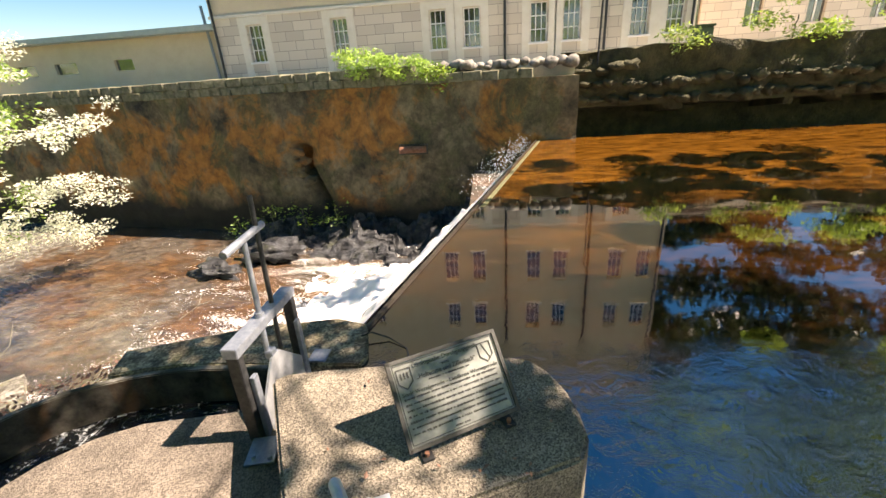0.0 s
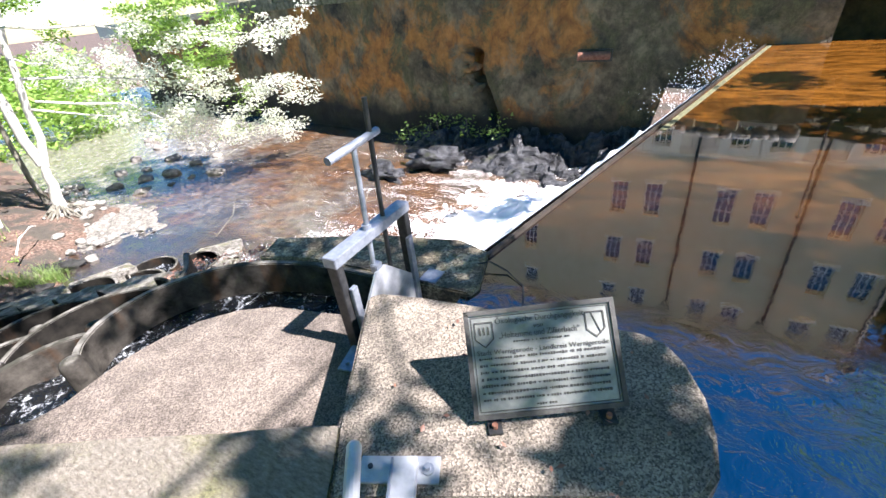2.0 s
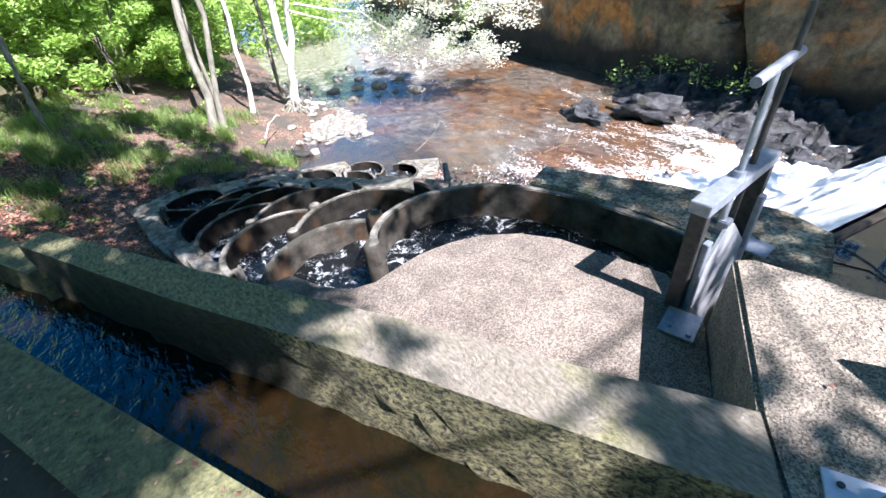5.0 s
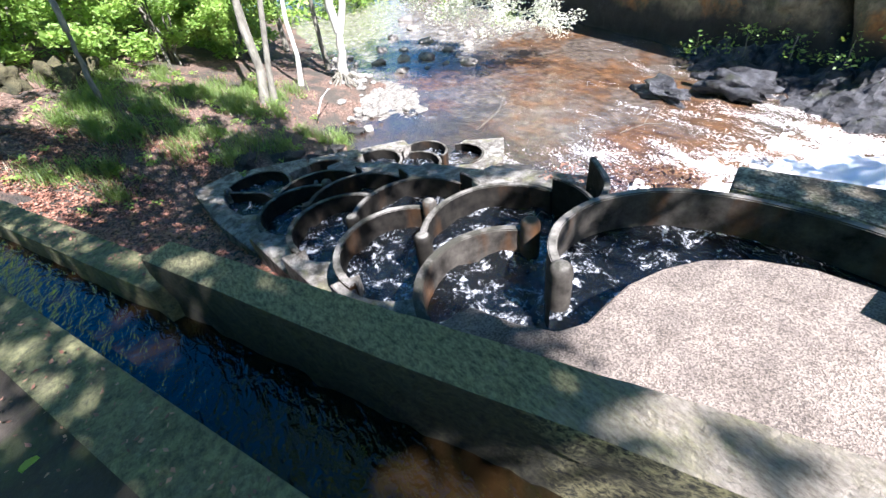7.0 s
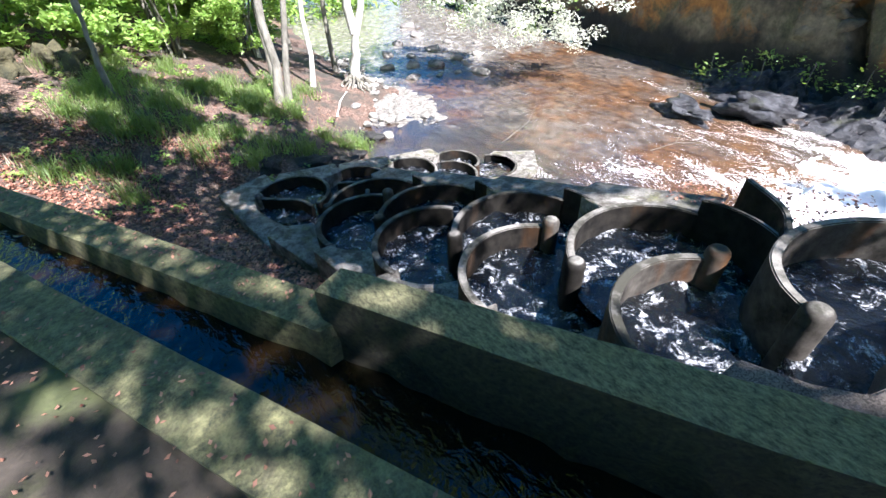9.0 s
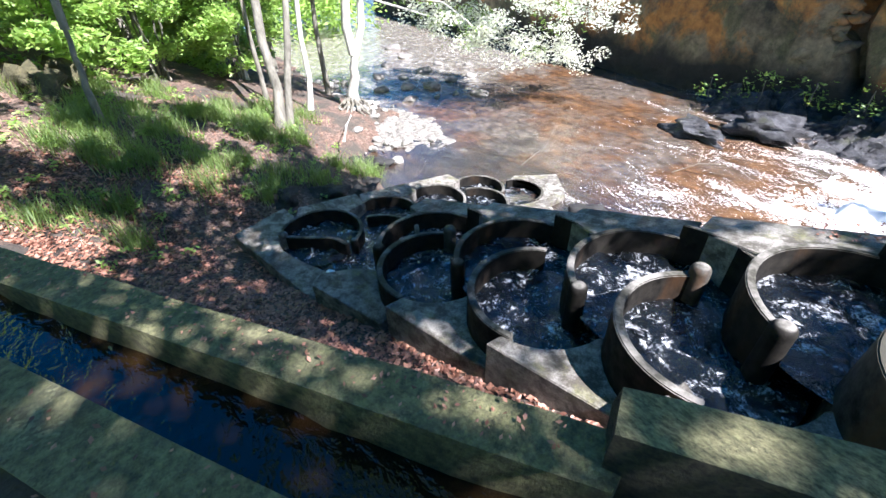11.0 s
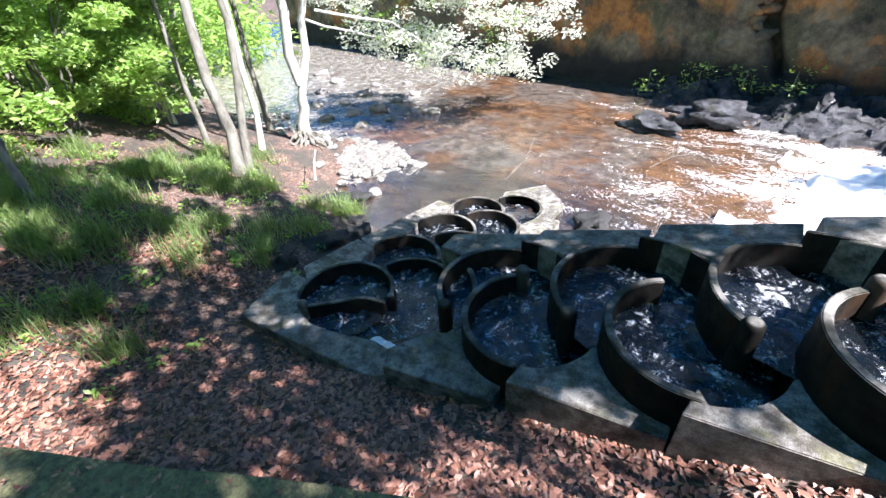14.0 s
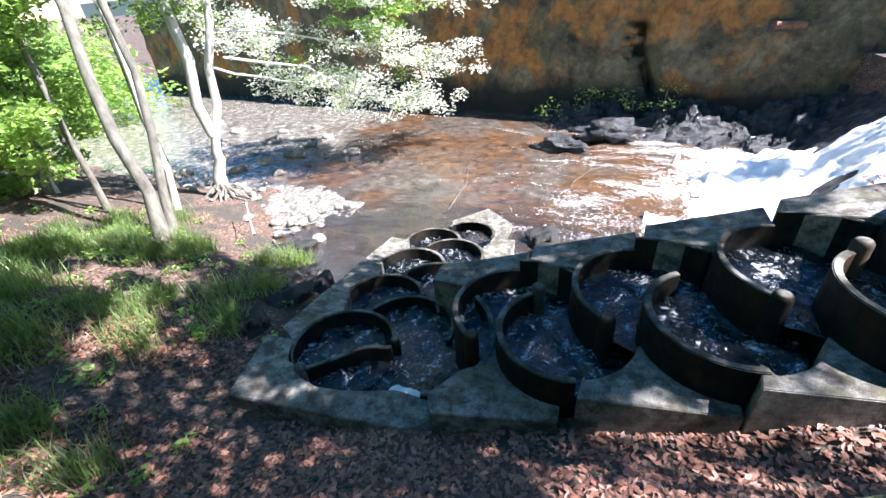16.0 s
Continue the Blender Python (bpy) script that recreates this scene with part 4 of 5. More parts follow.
def sash(cx, z0, z1, y, parent, bars=(3, 3)):
    w = part("window", box((WW, 0.05, z1 - z0), pose(cx, y + 0.24, (z0 + z1) / 2)), GLASS, parent)
    bm = bmesh.new()
    for i in range(bars[0] + 1):
        x = cx - WW / 2 + WW * i / bars[0]
        box_into(bm, (0.07 if i in (0, bars[0]) else 0.03, 0.05, z1 - z0), pose(x, y + 0.20, (z0 + z1) / 2))
    for j in range(bars[1] + 1):
        z = z0 + (z1 - z0) * j / bars[1]
        box_into(bm, (WW, 0.046, 0.07 if j in (0, bars[1]) else 0.035), pose(cx, y + 0.20, z))
    part("frame", bm, WHITE, w, "white glazing bars")
    part("sill", box((WW + 0.16, 0.16, 0.07), pose(cx, y - 0.02, z0 - 0.03), 0.008), WHITE, w)


for si, (z0, z1) in enumerate(UP):
    for c in COLS:
        sash(c, z0, z1, FY, house)
        if si == 0:
            part("surround", box((0.30, 0.05, 2.4), pose(c - WW / 2 - 0.18, FY - 0.015, 3.3), 0.006), TRIM, house)
            part("surround", box((0.30, 0.05, 2.4), pose(c + WW / 2 + 0.18, FY - 0.015, 3.3), 0.006), TRIM, house)
            part("lintel", box((WW + 0.66, 0.05, 0.28), pose(c, FY - 0.018, z1 + 0.15), 0.006), TRIM, house)
for x in (-10.05, 1.75, 5.5, 8.6):
    part("drainpipe", tube([(x, FY - 0.1, 2.05), (x, FY - 0.1, 13.2)], 0.05, 10), DARKSTEEL, house, "dark drainpipe")

wing = empty("house_wing", (14, 26, 2.05), "plain grey stone wing set back behind the house", "house")
bm = bmesh.new()
facade(bm, 8.9, 22, 1.8, 6.4, [(c, c + 0.8, 3.2, 4.6) for c in (10.6, 13.4, 16.2, 19.0)], 25.0, 0.25)
part("wall", bm, ASHLAR, wing)
for c in (10.6, 13.4, 16.2, 19.0):
    pane = part("window", box((0.8, 0.05, 1.4), pose(c + 0.4, 25.2, 3.9)), GLASS, wing)
    part("frame", box((0.06, 0.06, 1.4), pose(c + 0.4, 25.16, 3.9)), WHITE, pane, "white glazing bar")
part("string_course", box((13.1, 0.12, 0.14), pose(15.45, 24.95, 5.0), 0.01), TRIM, wing)
part("roof", box((13.6, 6.0, 0.3), pose(15.4, 27.8, 6.5, 8, 0, 0), 0.02), TILE, wing, "low dark roof")

annexe = empty("annexe", (-17, 22, 2.05), "low cream outbuilding with a flat grey-green roof", "outbuilding")
bm = bmesh.new()
facade(bm, -24, -10.4, 1.8, 4.25, [(-20.6, -19.6, 3.0, 3.45), (-18.6, -17.5, 3.0, 3.45), (-15.6, -14.7, 3.0, 3.45)], 19.6, 0.2)
part("wall", bm, RENDERW, annexe)
for cx in (-20.1, -18.05, -15.15):
    part("window", box((1.1, 0.04, 0.45), pose(cx, 19.75, 3.22)), GLASS, annexe)
part("roof", box((14.2, 5.2, 0.22), pose(-17.3, 21.6, 4.36), 0.02), ROOFT, annexe)
part("downpipe", tube([(-10.6, 19.4, 1.9), (-10.75, 19.4, 5.2)], 0.06, 10), STEEL, annexe, "pale grey downpipe")
bin1 = empty("wheelie_bin", (8.4, 17.5, 2.05), "dark green wheeled bin by the house", "bin")
part("body", box((0.55, 0.6, 0.85), pose(8.4, 17.5, 2.5), 0.03), GREENBOX, bin1)
part("lid", box((0.62, 0.68, 0.08), pose(8.4, 17.5, 2.96), 0.02), GREENBOX, bin1)
pole = empty("pole", (4.55, 15.2, 2.05), "thin dark post at the end of the wall", "post")
part("shaft", tube([(4.3, 14.4, 1.8), (4.35, 14.4, 4.6)], 0.03, 8), DARKSTEEL, pole)

# rusty stub in the river wall
stub = empty("pipe_stub", (-1.4, 13.9, -0.2), "rusty broken pipe end sticking out of the river wall", "pipe")
x = -1.35
part("pipe", tube([(x + 0.40, wall_y(x) - 0.16, -0.2), (x - 0.42, wall_y(x) - 0.42, -0.16)], 0.11, 14), RUST, stub)
# Flat dark slab in place of the shade inside a wall hollow.
part("recess_shade", box((1.0, 0.06, 0.34), pose(x, wall_y(x) - 0.10, -0.2, 0, 0, -8.5), 0.02), DARKWOOD, stub, "dark slab giving the shade of a hollow in the wall")

# ---- sluice gate ----
gate = empty("sluice_gate", (-0.34, 2.45, -0.3), "galvanised steel sluice gate frame with a raised handle", "sluice gate")
for y in (2.135, 2.825):
    p = part("post", box((0.075, 0.055, 1.0), pose(-0.34, y, 0.15), 0.004), DARKSTEEL, gate, "dark steel upright")
    part("guide", box((0.03, 0.05, 0.9), pose(-0.285, y + (0.04 if y < 2.4 else -0.04), 0.02), 0.003), STEEL, p, "bright guide channel")
part("crossbar", box((0.095, 0.76, 0.065), pose(-0.342, 2.48, 0.668), 0.004), STEEL, gate, "galvanised crossbar")
bm = bmesh.new()
box_into(bm, (0.016, 0.62, 0.9), pose(-0.30, 2.48, -0.28))
vv = [bm.verts.new(p) for p in ((-0.308, 2.19, 0.17), (-0.308, 2.77, 0.17), (-0.308, 2.50, 0.42), (-0.308, 2.40, 0.42), (-0.292, 2.19, 0.17), (-0.292, 2.77, 0.17), (-0.292, 2.50, 0.42), (-0.292, 2.40, 0.42))]
for f in ((0, 1, 2, 3), (7, 6, 5, 4), (0, 4, 5, 1), (1, 5, 6, 2), (2, 6, 7, 3), (3, 7, 4, 0)):
    bm.faces.new([vv[i] for i in f])
part("gate_leaf", bm, ZINC, gate, "pale zinc gate leaf")
part("clamp", box((0.05, 0.07, 0.06), pose(-0.32, 2.445, 0.43), 0.006), STEEL, gate)
part("spindle", tube([(-0.335, 2.435, 0.40), (-0.345, 2.50, 1.18)], 0.017, 12), STEEL, gate, "bright screw spindle")
part("collar", tube([(-0.338, 2.455, 0.69), (-0.338, 2.457, 0.73)], 0.03, 12), STEEL, gate)
part("rod", tube([(-0.345, 2.60, 0.20), (-0.350, 2.68, 1.42)], 0.016, 12), DARKSTEEL, gate, "dark toothed rod")
part("handle", tube([(-0.342, 2.28, 1.19), (-0.35, 2.74, 1.215)], 0.024, 12), STEEL, gate, "tubular crank handle")
part("foot_plate", box((0.17, 0.20, 0.012), pose(-0.24, 2.02, 0.05, 0, 0, 12), 0.002), STEEL, gate, "galvanised foot plate")
for dx in (-0.05, 0.05):
    part("bolt", tube([(-0.22 + dx, 1.96, 0.05), (-0.22 + dx, 1.96, 0.075)], 0.013, 8), STEEL, gate)
part("foot_plate", box((0.14, 0.16, 0.012), pose(-0.24, 2.93, 0.05), 0.002), STEEL, gate, "galvanised foot plate")

# ---- handrail post with base plate ----
rail = empty("leat_barrier", (0.72, 1.1, 0.46), "galvanised beam and pipe bolted to the pier across the leat", "barrier")
part("beam", box((0.085, 0.62, 0.045), pose(0.73, 1.12, 0.495, 0, 0, 27), 0.004), ZINC, rail, "flat galvanised beam")
part("flange", box((0.008, 0.60, 0.06), pose(0.692, 1.10, 0.50, 0, 0, 27), 0.001), STEEL, rail)
part("pipe", tube([(0.606, 1.205, 0.86), (0.612, 1.197, 0.86), (0.98, 0.68, 0.86)], [0.016, 0.021, 0.021], 14), ZINC, rail, "galvanised pipe rail")
part("upright", tube([(0.98, 0.68, 0.44), (0.98, 0.68, 0.87)], 0.02, 12), ZINC, rail)
part("base_plate", box((0.29, 0.10, 0.010), pose(0.575, 1.365, 0.467, 0, 0, 24), 0.002), ZINC, rail, "flat galvanised plate")
part("brace", tube([(0.57, 1.30, 0.43), (0.09, 0.95, 0.0), (-0.05, 0.85, -0.13)], 0.024, 4), DARKSTEEL, rail, "dark steel bar reaching down into the leat")
bolt = part("bolt", tube([(0.672, 1.405, 0.47), (0.672, 1.405, 0.482), (0.672, 1.405, 0.483), (0.672, 1.405, 0.5)], [0.022, 0.022, 0.012, 0.012], 12), STEEL, rail)
part("bolt", tube([(0.475, 1.33, 0.47), (0.475, 1.33, 0.478)], 0.010, 8), DARKSTEEL, rail)

# ---- plaque ----
plaque = empty("plaque", (1.0, 1.8, 0.46), "cast metal information plaque, dark frame and raised lettering", "plaque")
PO = Vector((0.747, 1.636, 0.497))
PX = Vector((0.493, 0.284, 0.006)).normalized()
PY = Vector((-0.118, 0.222, 0.32)).normalized()
PY = (PY - PX * PY.dot(PX)).normalized()
PN = PX.cross(PY)
PW, PH = 0.575, 0.405
PM = Matrix((PX, PY, PN)).transposed().to_4x4()
PM.translation = PO
part("plate", box((PW - 0.01, PH - 0.01, 0.016), PM @ Matrix.Translation((PW / 2, PH / 2, -0.010)), 0.002), BRONZE, plaque, "worn grey metal plate")
bm = bmesh.new()
for cx, cy, w, h in ((PW / 2, 0.008, PW, 0.018), (PW / 2, PH - 0.008, PW, 0.018), (0.008, PH / 2, 0.018, PH), (PW - 0.008, PH / 2, 0.018, PH)):
    box_into(bm, (w, h, 0.026), PM @ Matrix.Translation((cx, cy, -0.006)))
part("frame", bm, LETTER, plaque, "dark raised frame")
bm = bmesh.new()
for cx, cy, w, h in ((PW / 2, 0.026, PW - 0.05, 0.003), (PW / 2, PH - 0.026, PW - 0.05, 0.003), (0.026, PH / 2, 0.003, PH - 0.05), (PW - 0.026, PH / 2, 0.003, PH - 0.05)):
    box_into(bm, (w, h, 0.004), PM @ Matrix.Translation((cx, cy, -0.001)))
part("inner_line", bm, LETTER, plaque)


def lettering(text, cx, cy, size, width):
    """One raised line of writing, fitted to a width."""
    cu = bpy.data.curves.new("inscription", "FONT")
    cu.body, cu.size, cu.align_x, cu.align_y, cu.extrude = text, size, "CENTER", "CENTER", 0.001
    cu.resolution_u = 2
    tmp = bpy.data.objects.new("inscription", cu)
    scene.collection.objects.link(tmp)
    bpy.context.view_layer.update()
    me = bpy.data.meshes.new_from_object(tmp.evaluated_get(bpy.context.evaluated_depsgraph_get()))
    have = max(tmp.dimensions.x, 0.001)
    bpy.data.objects.remove(tmp)
    me.transform(PM @ Matrix.Translation((cx, cy, 0.0)) @ Matrix.Diagonal((width / have, 1, 1, 1)))
    me.materials.clear()
    me.materials.append(LETTER)
    ob = new("inscription", me)
    ob.parent = plaque
    ob.matrix_parent_inverse = plaque.matrix_world.inverted()
    ob["label"] = "raised dark lettering"


lettering("Ökologische Durchgängigkeit", PW * 0.50, PH * 0.885, 0.032, 0.34)
lettering("von", PW * 0.49, PH * 0.812, 0.026, 0.038)
lettering("„Holtemme und Zillierbach“", PW * 0.49, PH * 0.748, 0.032, 0.31)
lettering("Stadt Wernigerode - Landkreis Wernigerode", PW * 0.50, PH * 0.600, 0.026, 0.50)
rr = random.Random(11)


def word_bars(y, x0, x1, h):
    bm = bmesh.new()
    x = x0
    while x < x1 - 0.012:
        w = min(rr.uniform(0.004, 0.011), x1 - x)
        k = rr.uniform(0.6, 1.25)
        box_into(bm, (w, h * k, 0.002), PM @ Matrix.Translation((x + w / 2, y, 0.0)))
        x += w + (0.010 if rr.random() < 0.16 else 0.0025)
    part("inscription", bm, LETTER, plaque, "raised lines of small writing")


word_bars(PH * 0.685, 0.18, 0.40, 0.006)
for i in range(7):
    word_bars(PH * (0.545 - 0.063 * i), 0.042, PW - 0.042, 0.0085)
word_bars(PH * 0.098, 0.24, 0.33, 0.008)
for cx, notch in ((0.072, False), (PW - 0.078, True)):
    bm = bmesh.new()
    sh = [(-0.035, 0.045), (0.035, 0.045), (0.035, -0.02), (0.0, -0.05), (-0.035, -0.02)]
    mid = Matrix.Translation((cx, PH * 0.775, 0.0))
    rings = [[bm.verts.new(PM @ mid @ Vector((px * k, py * k, z))) for px, py in sh] for k, z in ((1.04, -0.002), (1.04, 0.002), (0.92, 0.002), (0.92, -0.002))]
    for ra, rb in zip(rings, rings[1:]):
        for k in range(5):
            bm.faces.new((ra[k], ra[(k + 1) % 5], rb[(k + 1) % 5], rb[k]))
    shield = part("shield", bm, LETTER, plaque, "raised shield outline")
    if notch:
        part("charge", box((0.004, 0.085, 0.003), PM @ Matrix.Translation((cx + 0.004, PH * 0.775, 0.0)) @ Matrix.Rotation(0.35, 4, "Z")), LETTER, shield)
    else:
        for dx in (-0.016, 0.0, 0.016):
            part("charge", box((0.007, 0.03, 0.003), PM @ Matrix.Translation((cx + dx, PH * 0.775 + 0.012, 0.0))), LETTER, shield)
for fx in (0.075, PW - 0.075):
    c = PM @ Vector((fx, -0.012, 0))
    f = part("foot", box((0.055, 0.07, 0.012), pose(c.x, c.y - 0.005, 0.468, 0, 0, 30), 0.002), DARKSTEEL, plaque, "dark fixing foot")
    part("bolt", tube([(c.x + 0.004, c.y - 0.012, 0.47), (c.x + 0.004, c.y - 0.012, 0.492)], 0.011, 8), RUST, f)
    part("stay", box((0.03, 0.012, 0.26), PM @ Matrix.Translation((fx, 0.16, -0.022)) @ Matrix.Rotation(radians(90), 4, "X"), 0.002), DARKSTEEL, plaque)
cable = empty("cable", (0.15, 3.2, 0.05), "thin dark wire trailing into the pond", "wire")
part("wire", tube([(0.02, 3.2, 0.05), (0.10, 3.24, 0.06), (0.25, 3.22, 0.02), (0.42, 3.10, 0.005), (0.50, 2.86, 0.004)], 0.007, 6), DARKSTEEL, cable)


# ---- stones and rocks ----
STONES = [stone_mesh(i, 0.45) for i in range(5)]
for m_ in STONES:
    m_.materials.append(STONE)
PALES = [stone_mesh(40 + i, 0.45) for i in range(4)]
for m_ in PALES:
    m_.materials.append(PALESTONE)
DARKROCKS = [stone_mesh(20 + i, 0.7, 3) for i in range(4)]
for m_ in DARKROCKS:
    m_.materials.append(ROCK)


def rock(name, mesh, at, size, turn_, label, group=""):
    ob = new(name, mesh)
    ob.matrix_world = Matrix.Translation(at) @ Matrix.Rotation(turn_, 4, "Z") @ Matrix.Diagonal((*size, 1))
    return tagged(ob, label, "rock", group)


rr = random.Random(3)
for i, (x, y, s) in enumerate([(-17.9, 10.5, 0.75), (-16.0, 9.2, 0.8), (-16.6, 8.5, 0.75), (-16.1, 10.3, 0.6), (-15.9, 11.2, 0.55), (-14.0, 9.8, 0.75), (-17.7, 9.2, 0.5), (-15.4, 7.7, 0.65), (-14.7, 9.2, 0.35), (-17.0, 7.6, 0.7), (-18.6, 8.6, 0.6), (-19.8, 9.9, 0.7), (-14.9, 8.5, 0.3), (-18.3, 11.6, 0.6), (-20.5, 11.4, 0.8), (-22.3, 12.2, 0.9), (-17.2, 12.4, 0.4)]):
    rock("rock", STONES[i % 5], (x, y, RIVER_Z + 0.02), (s * 0.95, s * 0.7, s * 0.42), rr.uniform(0, 6), "grey boulder standing out of the shallow river", "river boulders")
for i in range(80):
    x, y = rr.uniform(-20, -11.6), 0
    y = interp(x, [-20, -15, -12.5, -11.5], [6.6, 5.9, 5.0, 4.3]) + rr.gauss(0, 0.5)
    s = rr.uniform(0.07, 0.30)
    rock("rock", PALES[i % 4], (x, y, max(ground_z(x, y), RIVER_Z + 0.04) + 0.03), (s * 1.2, s * rr.uniform(0.6, 1.0), s * rr.uniform(0.55, 0.85)), rr.uniform(0, 6), "pale stone on the gravelly river edge", "bank stones")
for i, (x, y, s) in enumerate([(-11.9, 3.85, 0.6), (-12.2, 3.4, 0.4), (-10.9, 2.9, 0.4), (-10.3, 2.3, 0.5), (-10.2, 1.6, 0.6), (-10.1, 0.7, 0.5), (-6.9, 5.4, 0.7), (-6.7, 4.3, 0.8)]):
    rock("rock", DARKROCKS[i % 4], (x, y, max(ground_z(x, y), RIVER_Z) + 0.05), (s * 1.1, s * 0.8, s * 0.6), rr.uniform(0, 6), "dark wet stone beside the basins", "basin-side stones")

def bar_h(x, y):
    d = min(math.hypot((x + 13.9) * 0.62, y - 5.75) / 1.2, 2.0) + bumpy(x, y, 1.2, 0.25)
    return RIVER_Z + 0.09 - 0.09 * d ** 2 + bumpy(x, y, 2.2, 0.09, 3) + bumpy(x, y, 9, 0.035)


bar = smooth(part("gravel_bar", grid(-16.0, -11.6, 4.4, 7.4, 0.07, bar_h), GRAVEL), 70)
tagged(bar, "bright sunlit gravel bar at the river edge", "gravel", kind="structure")
# ledge at the foot of the river wall


def ledge_h(x, y):
    back_ = wall_y(x) - y
    w = 1.0 - max(0.0, min(1.0, (back_ - 0.1) / interp(x, [-9.6, -8, -5, -1, 2], [0.9, 2.3, 2.5, 3.3, 3.0])))
    h = interp(x, [-9.8, -8.5, -6.5, -4, -1.5, 0.6, 2.2], [0.0, 0.35, 0.75, 0.85, 0.95, 1.5, 2.3]) * (w ** 0.7)
    cell = bumpy(x, y * 1.4, 0.9, 0.34, 2) + 0.22 * round(2.2 * noise.noise(Vector((x * 1.7, y * 2.3, 5)))) / 2.2 + bumpy(x, y, 5, 0.06)
    u, w2 = x + bumpy(x, y, 1.1, 0.5, 3), y + bumpy(x, y, 1.1, 0.5, 8)
    step = 0.34 * noise.cell(Vector((u * 0.9, w2 * 1.5, 1.5))) + 0.20 * noise.cell(Vector((u * 2.3, w2 * 3.1, 4.5)))
    return RIVER_Z - 0.30 + h + (0.6 * cell + step) * min(1.0, h * 1.5)


ledge = part("rock_ledge", grid(-9.8, 2.2, 10.2, 15.4, 0.09, ledge_h, lambda x, y: y < wall_y(x) + 0.1), LEDGE)
smooth(ledge, 28)
tagged(ledge, "dark wet broken rock ledge below the river wall", "rock", kind="structure")


BOULDERS = [stone_mesh(70 + i, 0.8, 3) for i in range(3)]
for m_ in BOULDERS:
    m_.materials.append(MASON)
for i, (x, y, z, sz) in enumerate([(-13.7, -1.75, -0.35, 1.1), (-13.3, -2.5, -0.1, 0.9), (-14.3, -1.2, -0.3, 0.8)]):
    rock("rock", BOULDERS[i], (x, y, z - 0.15), (sz * 0.75, sz * 0.7, sz * 0.7), 0.7 * i, "mossy grey boulder on the upper bank", "bank boulders")
SLATES = [stone_mesh(90 + i, 0.9, 3) for i in range(3)]
for m_ in SLATES:
    m_.materials.append(LEDGE)
for i, (x, y, z, sx, sy, sz, a) in enumerate([(-7.1, 11.2, -3.08, 1.5, 0.8, 0.42, -0.2), (-6.0, 12.3, -2.9, 1.7, 1.0, 0.6, 0.1)]):
    rock("rock", SLATES[i % 3], (x, y, z), (sx, sy, sz), a, "grey-blue slate outcrop below the river wall", "slate outcrops")


# ---- plants ----
def blades(n, spots, size, seed, flat=0.5, narrow=0.42, name="crown"):
    """Many small leaf blades scattered through blobs (x, y, z, rx, ry, rz)."""
    rng = np.random.default_rng(seed)
    w = np.array([s[3] * s[4] * s[5] for s in spots])
    pick = rng.choice(len(spots), n, p=w / w.sum())
    sp = np.array(spots)[pick]
    d = rng.normal(size=(n, 3))
    d /= np.linalg.norm(d, axis=1)[:, None]
    c = sp[:, :3] + d * sp[:, 3:] * (rng.random(n)[:, None] ** 0.45)
    a = rng.normal(size=(n, 3))
    a[:, 2] *= flat
    a /= np.linalg.norm(a, axis=1)[:, None]
    u = np.cross(a, rng.normal(size=(n, 3)) * np.array((1, 1, 0.5)) + np.array((0, 0, 1.2)))
    u /= np.linalg.norm(u, axis=1)[:, None] + 1e-6
    s = size * (0.6 + 0.8 * rng.random(n))[:, None]
    v = np.stack([c - a * s, c - u * s * narrow - a * s * 0.1, c + a * s, c + u * s * narrow - a * s * 0.1], axis=1).reshape(-1, 3)
    me = bpy.data.meshes.new(name)
    me.from_pydata(v.tolist(), [], np.arange(4 * n).reshape(-1, 4).tolist())
    return me


def under(ob, parent):
    ob.parent = parent
    bpy.context.view_layer.update()
    ob.matrix_parent_inverse = parent.matrix_world.inverted()
    return ob


def crown(parent, n, spots, size, mat, seed, label=""):
    me = blades(n, spots, size, seed)
    me.materials.append(mat)
    ob = under(new("crown", me), parent)
    if label:
        ob["label"] = label
    return ob


def limb_pts(a, b, seed, wob=0.12, n=7):
    rng = random.Random(seed)
    a, b = Vector(a), Vector(b)
    l = (b - a).length
    return [a.lerp(b, i / (n - 1)) + Vector((rng.gauss(0, 1), rng.gauss(0, 1), rng.gauss(0, 0.6))) * wob * 0.12 * l * (0 < i < n - 1) for i in range(n)]


def tree(base, top, r, label, mat=BARK, seed=1, group=""):
    e = empty("tree", base, label, "tree", group)
    pts = limb_pts(Vector(base) - Vector((0, 0, 0.25)), top, seed, 0.10, 9)
    smooth(part("trunk", tube(pts, [r * (1.3 if i == 0 else 1 - 0.55 * i / 8) for i in range(9)], 12), mat, e))
    return e


def blob_cloud(n, lo, hi, r, seed):
    rng = random.Random(seed)
    return [tuple(rng.uniform(a, b) for a, b in zip(lo, hi)) + tuple(r * rng.uniform(0.6, 1.3) for _ in range(2)) + (r * rng.uniform(0.35, 0.7),) for _ in range(n)]


t1 = tree((-13.42, 2.19, -1.95), (-14.6, 3.3, 5.4), 0.115, "slender grey-barked tree leaning on the bank", seed=2)
crown(t1, 2500, blob_cloud(14, (-16.5, 1.0, 3.5), (-13.0, 5.0, 6.5), 0.8, 1), 0.075, LEAF, 1)
t2 = tree((-13.5, 2.45, -2.05), (-13.9, 3.9, 5.4), 0.085, "slender grey-barked tree beside its twin", seed=3)
crown(t2, 2000, blob_cloud(12, (-15.5, 2.0, 3.5), (-12.5, 6.0, 6.5), 0.8, 2), 0.075, LEAF, 2)
birch = tree((-15.3, 5.3, -2.75), (-15.0, 5.45, -1.2), 0.20, "pale forked tree on the river edge", BIRCH, 4)
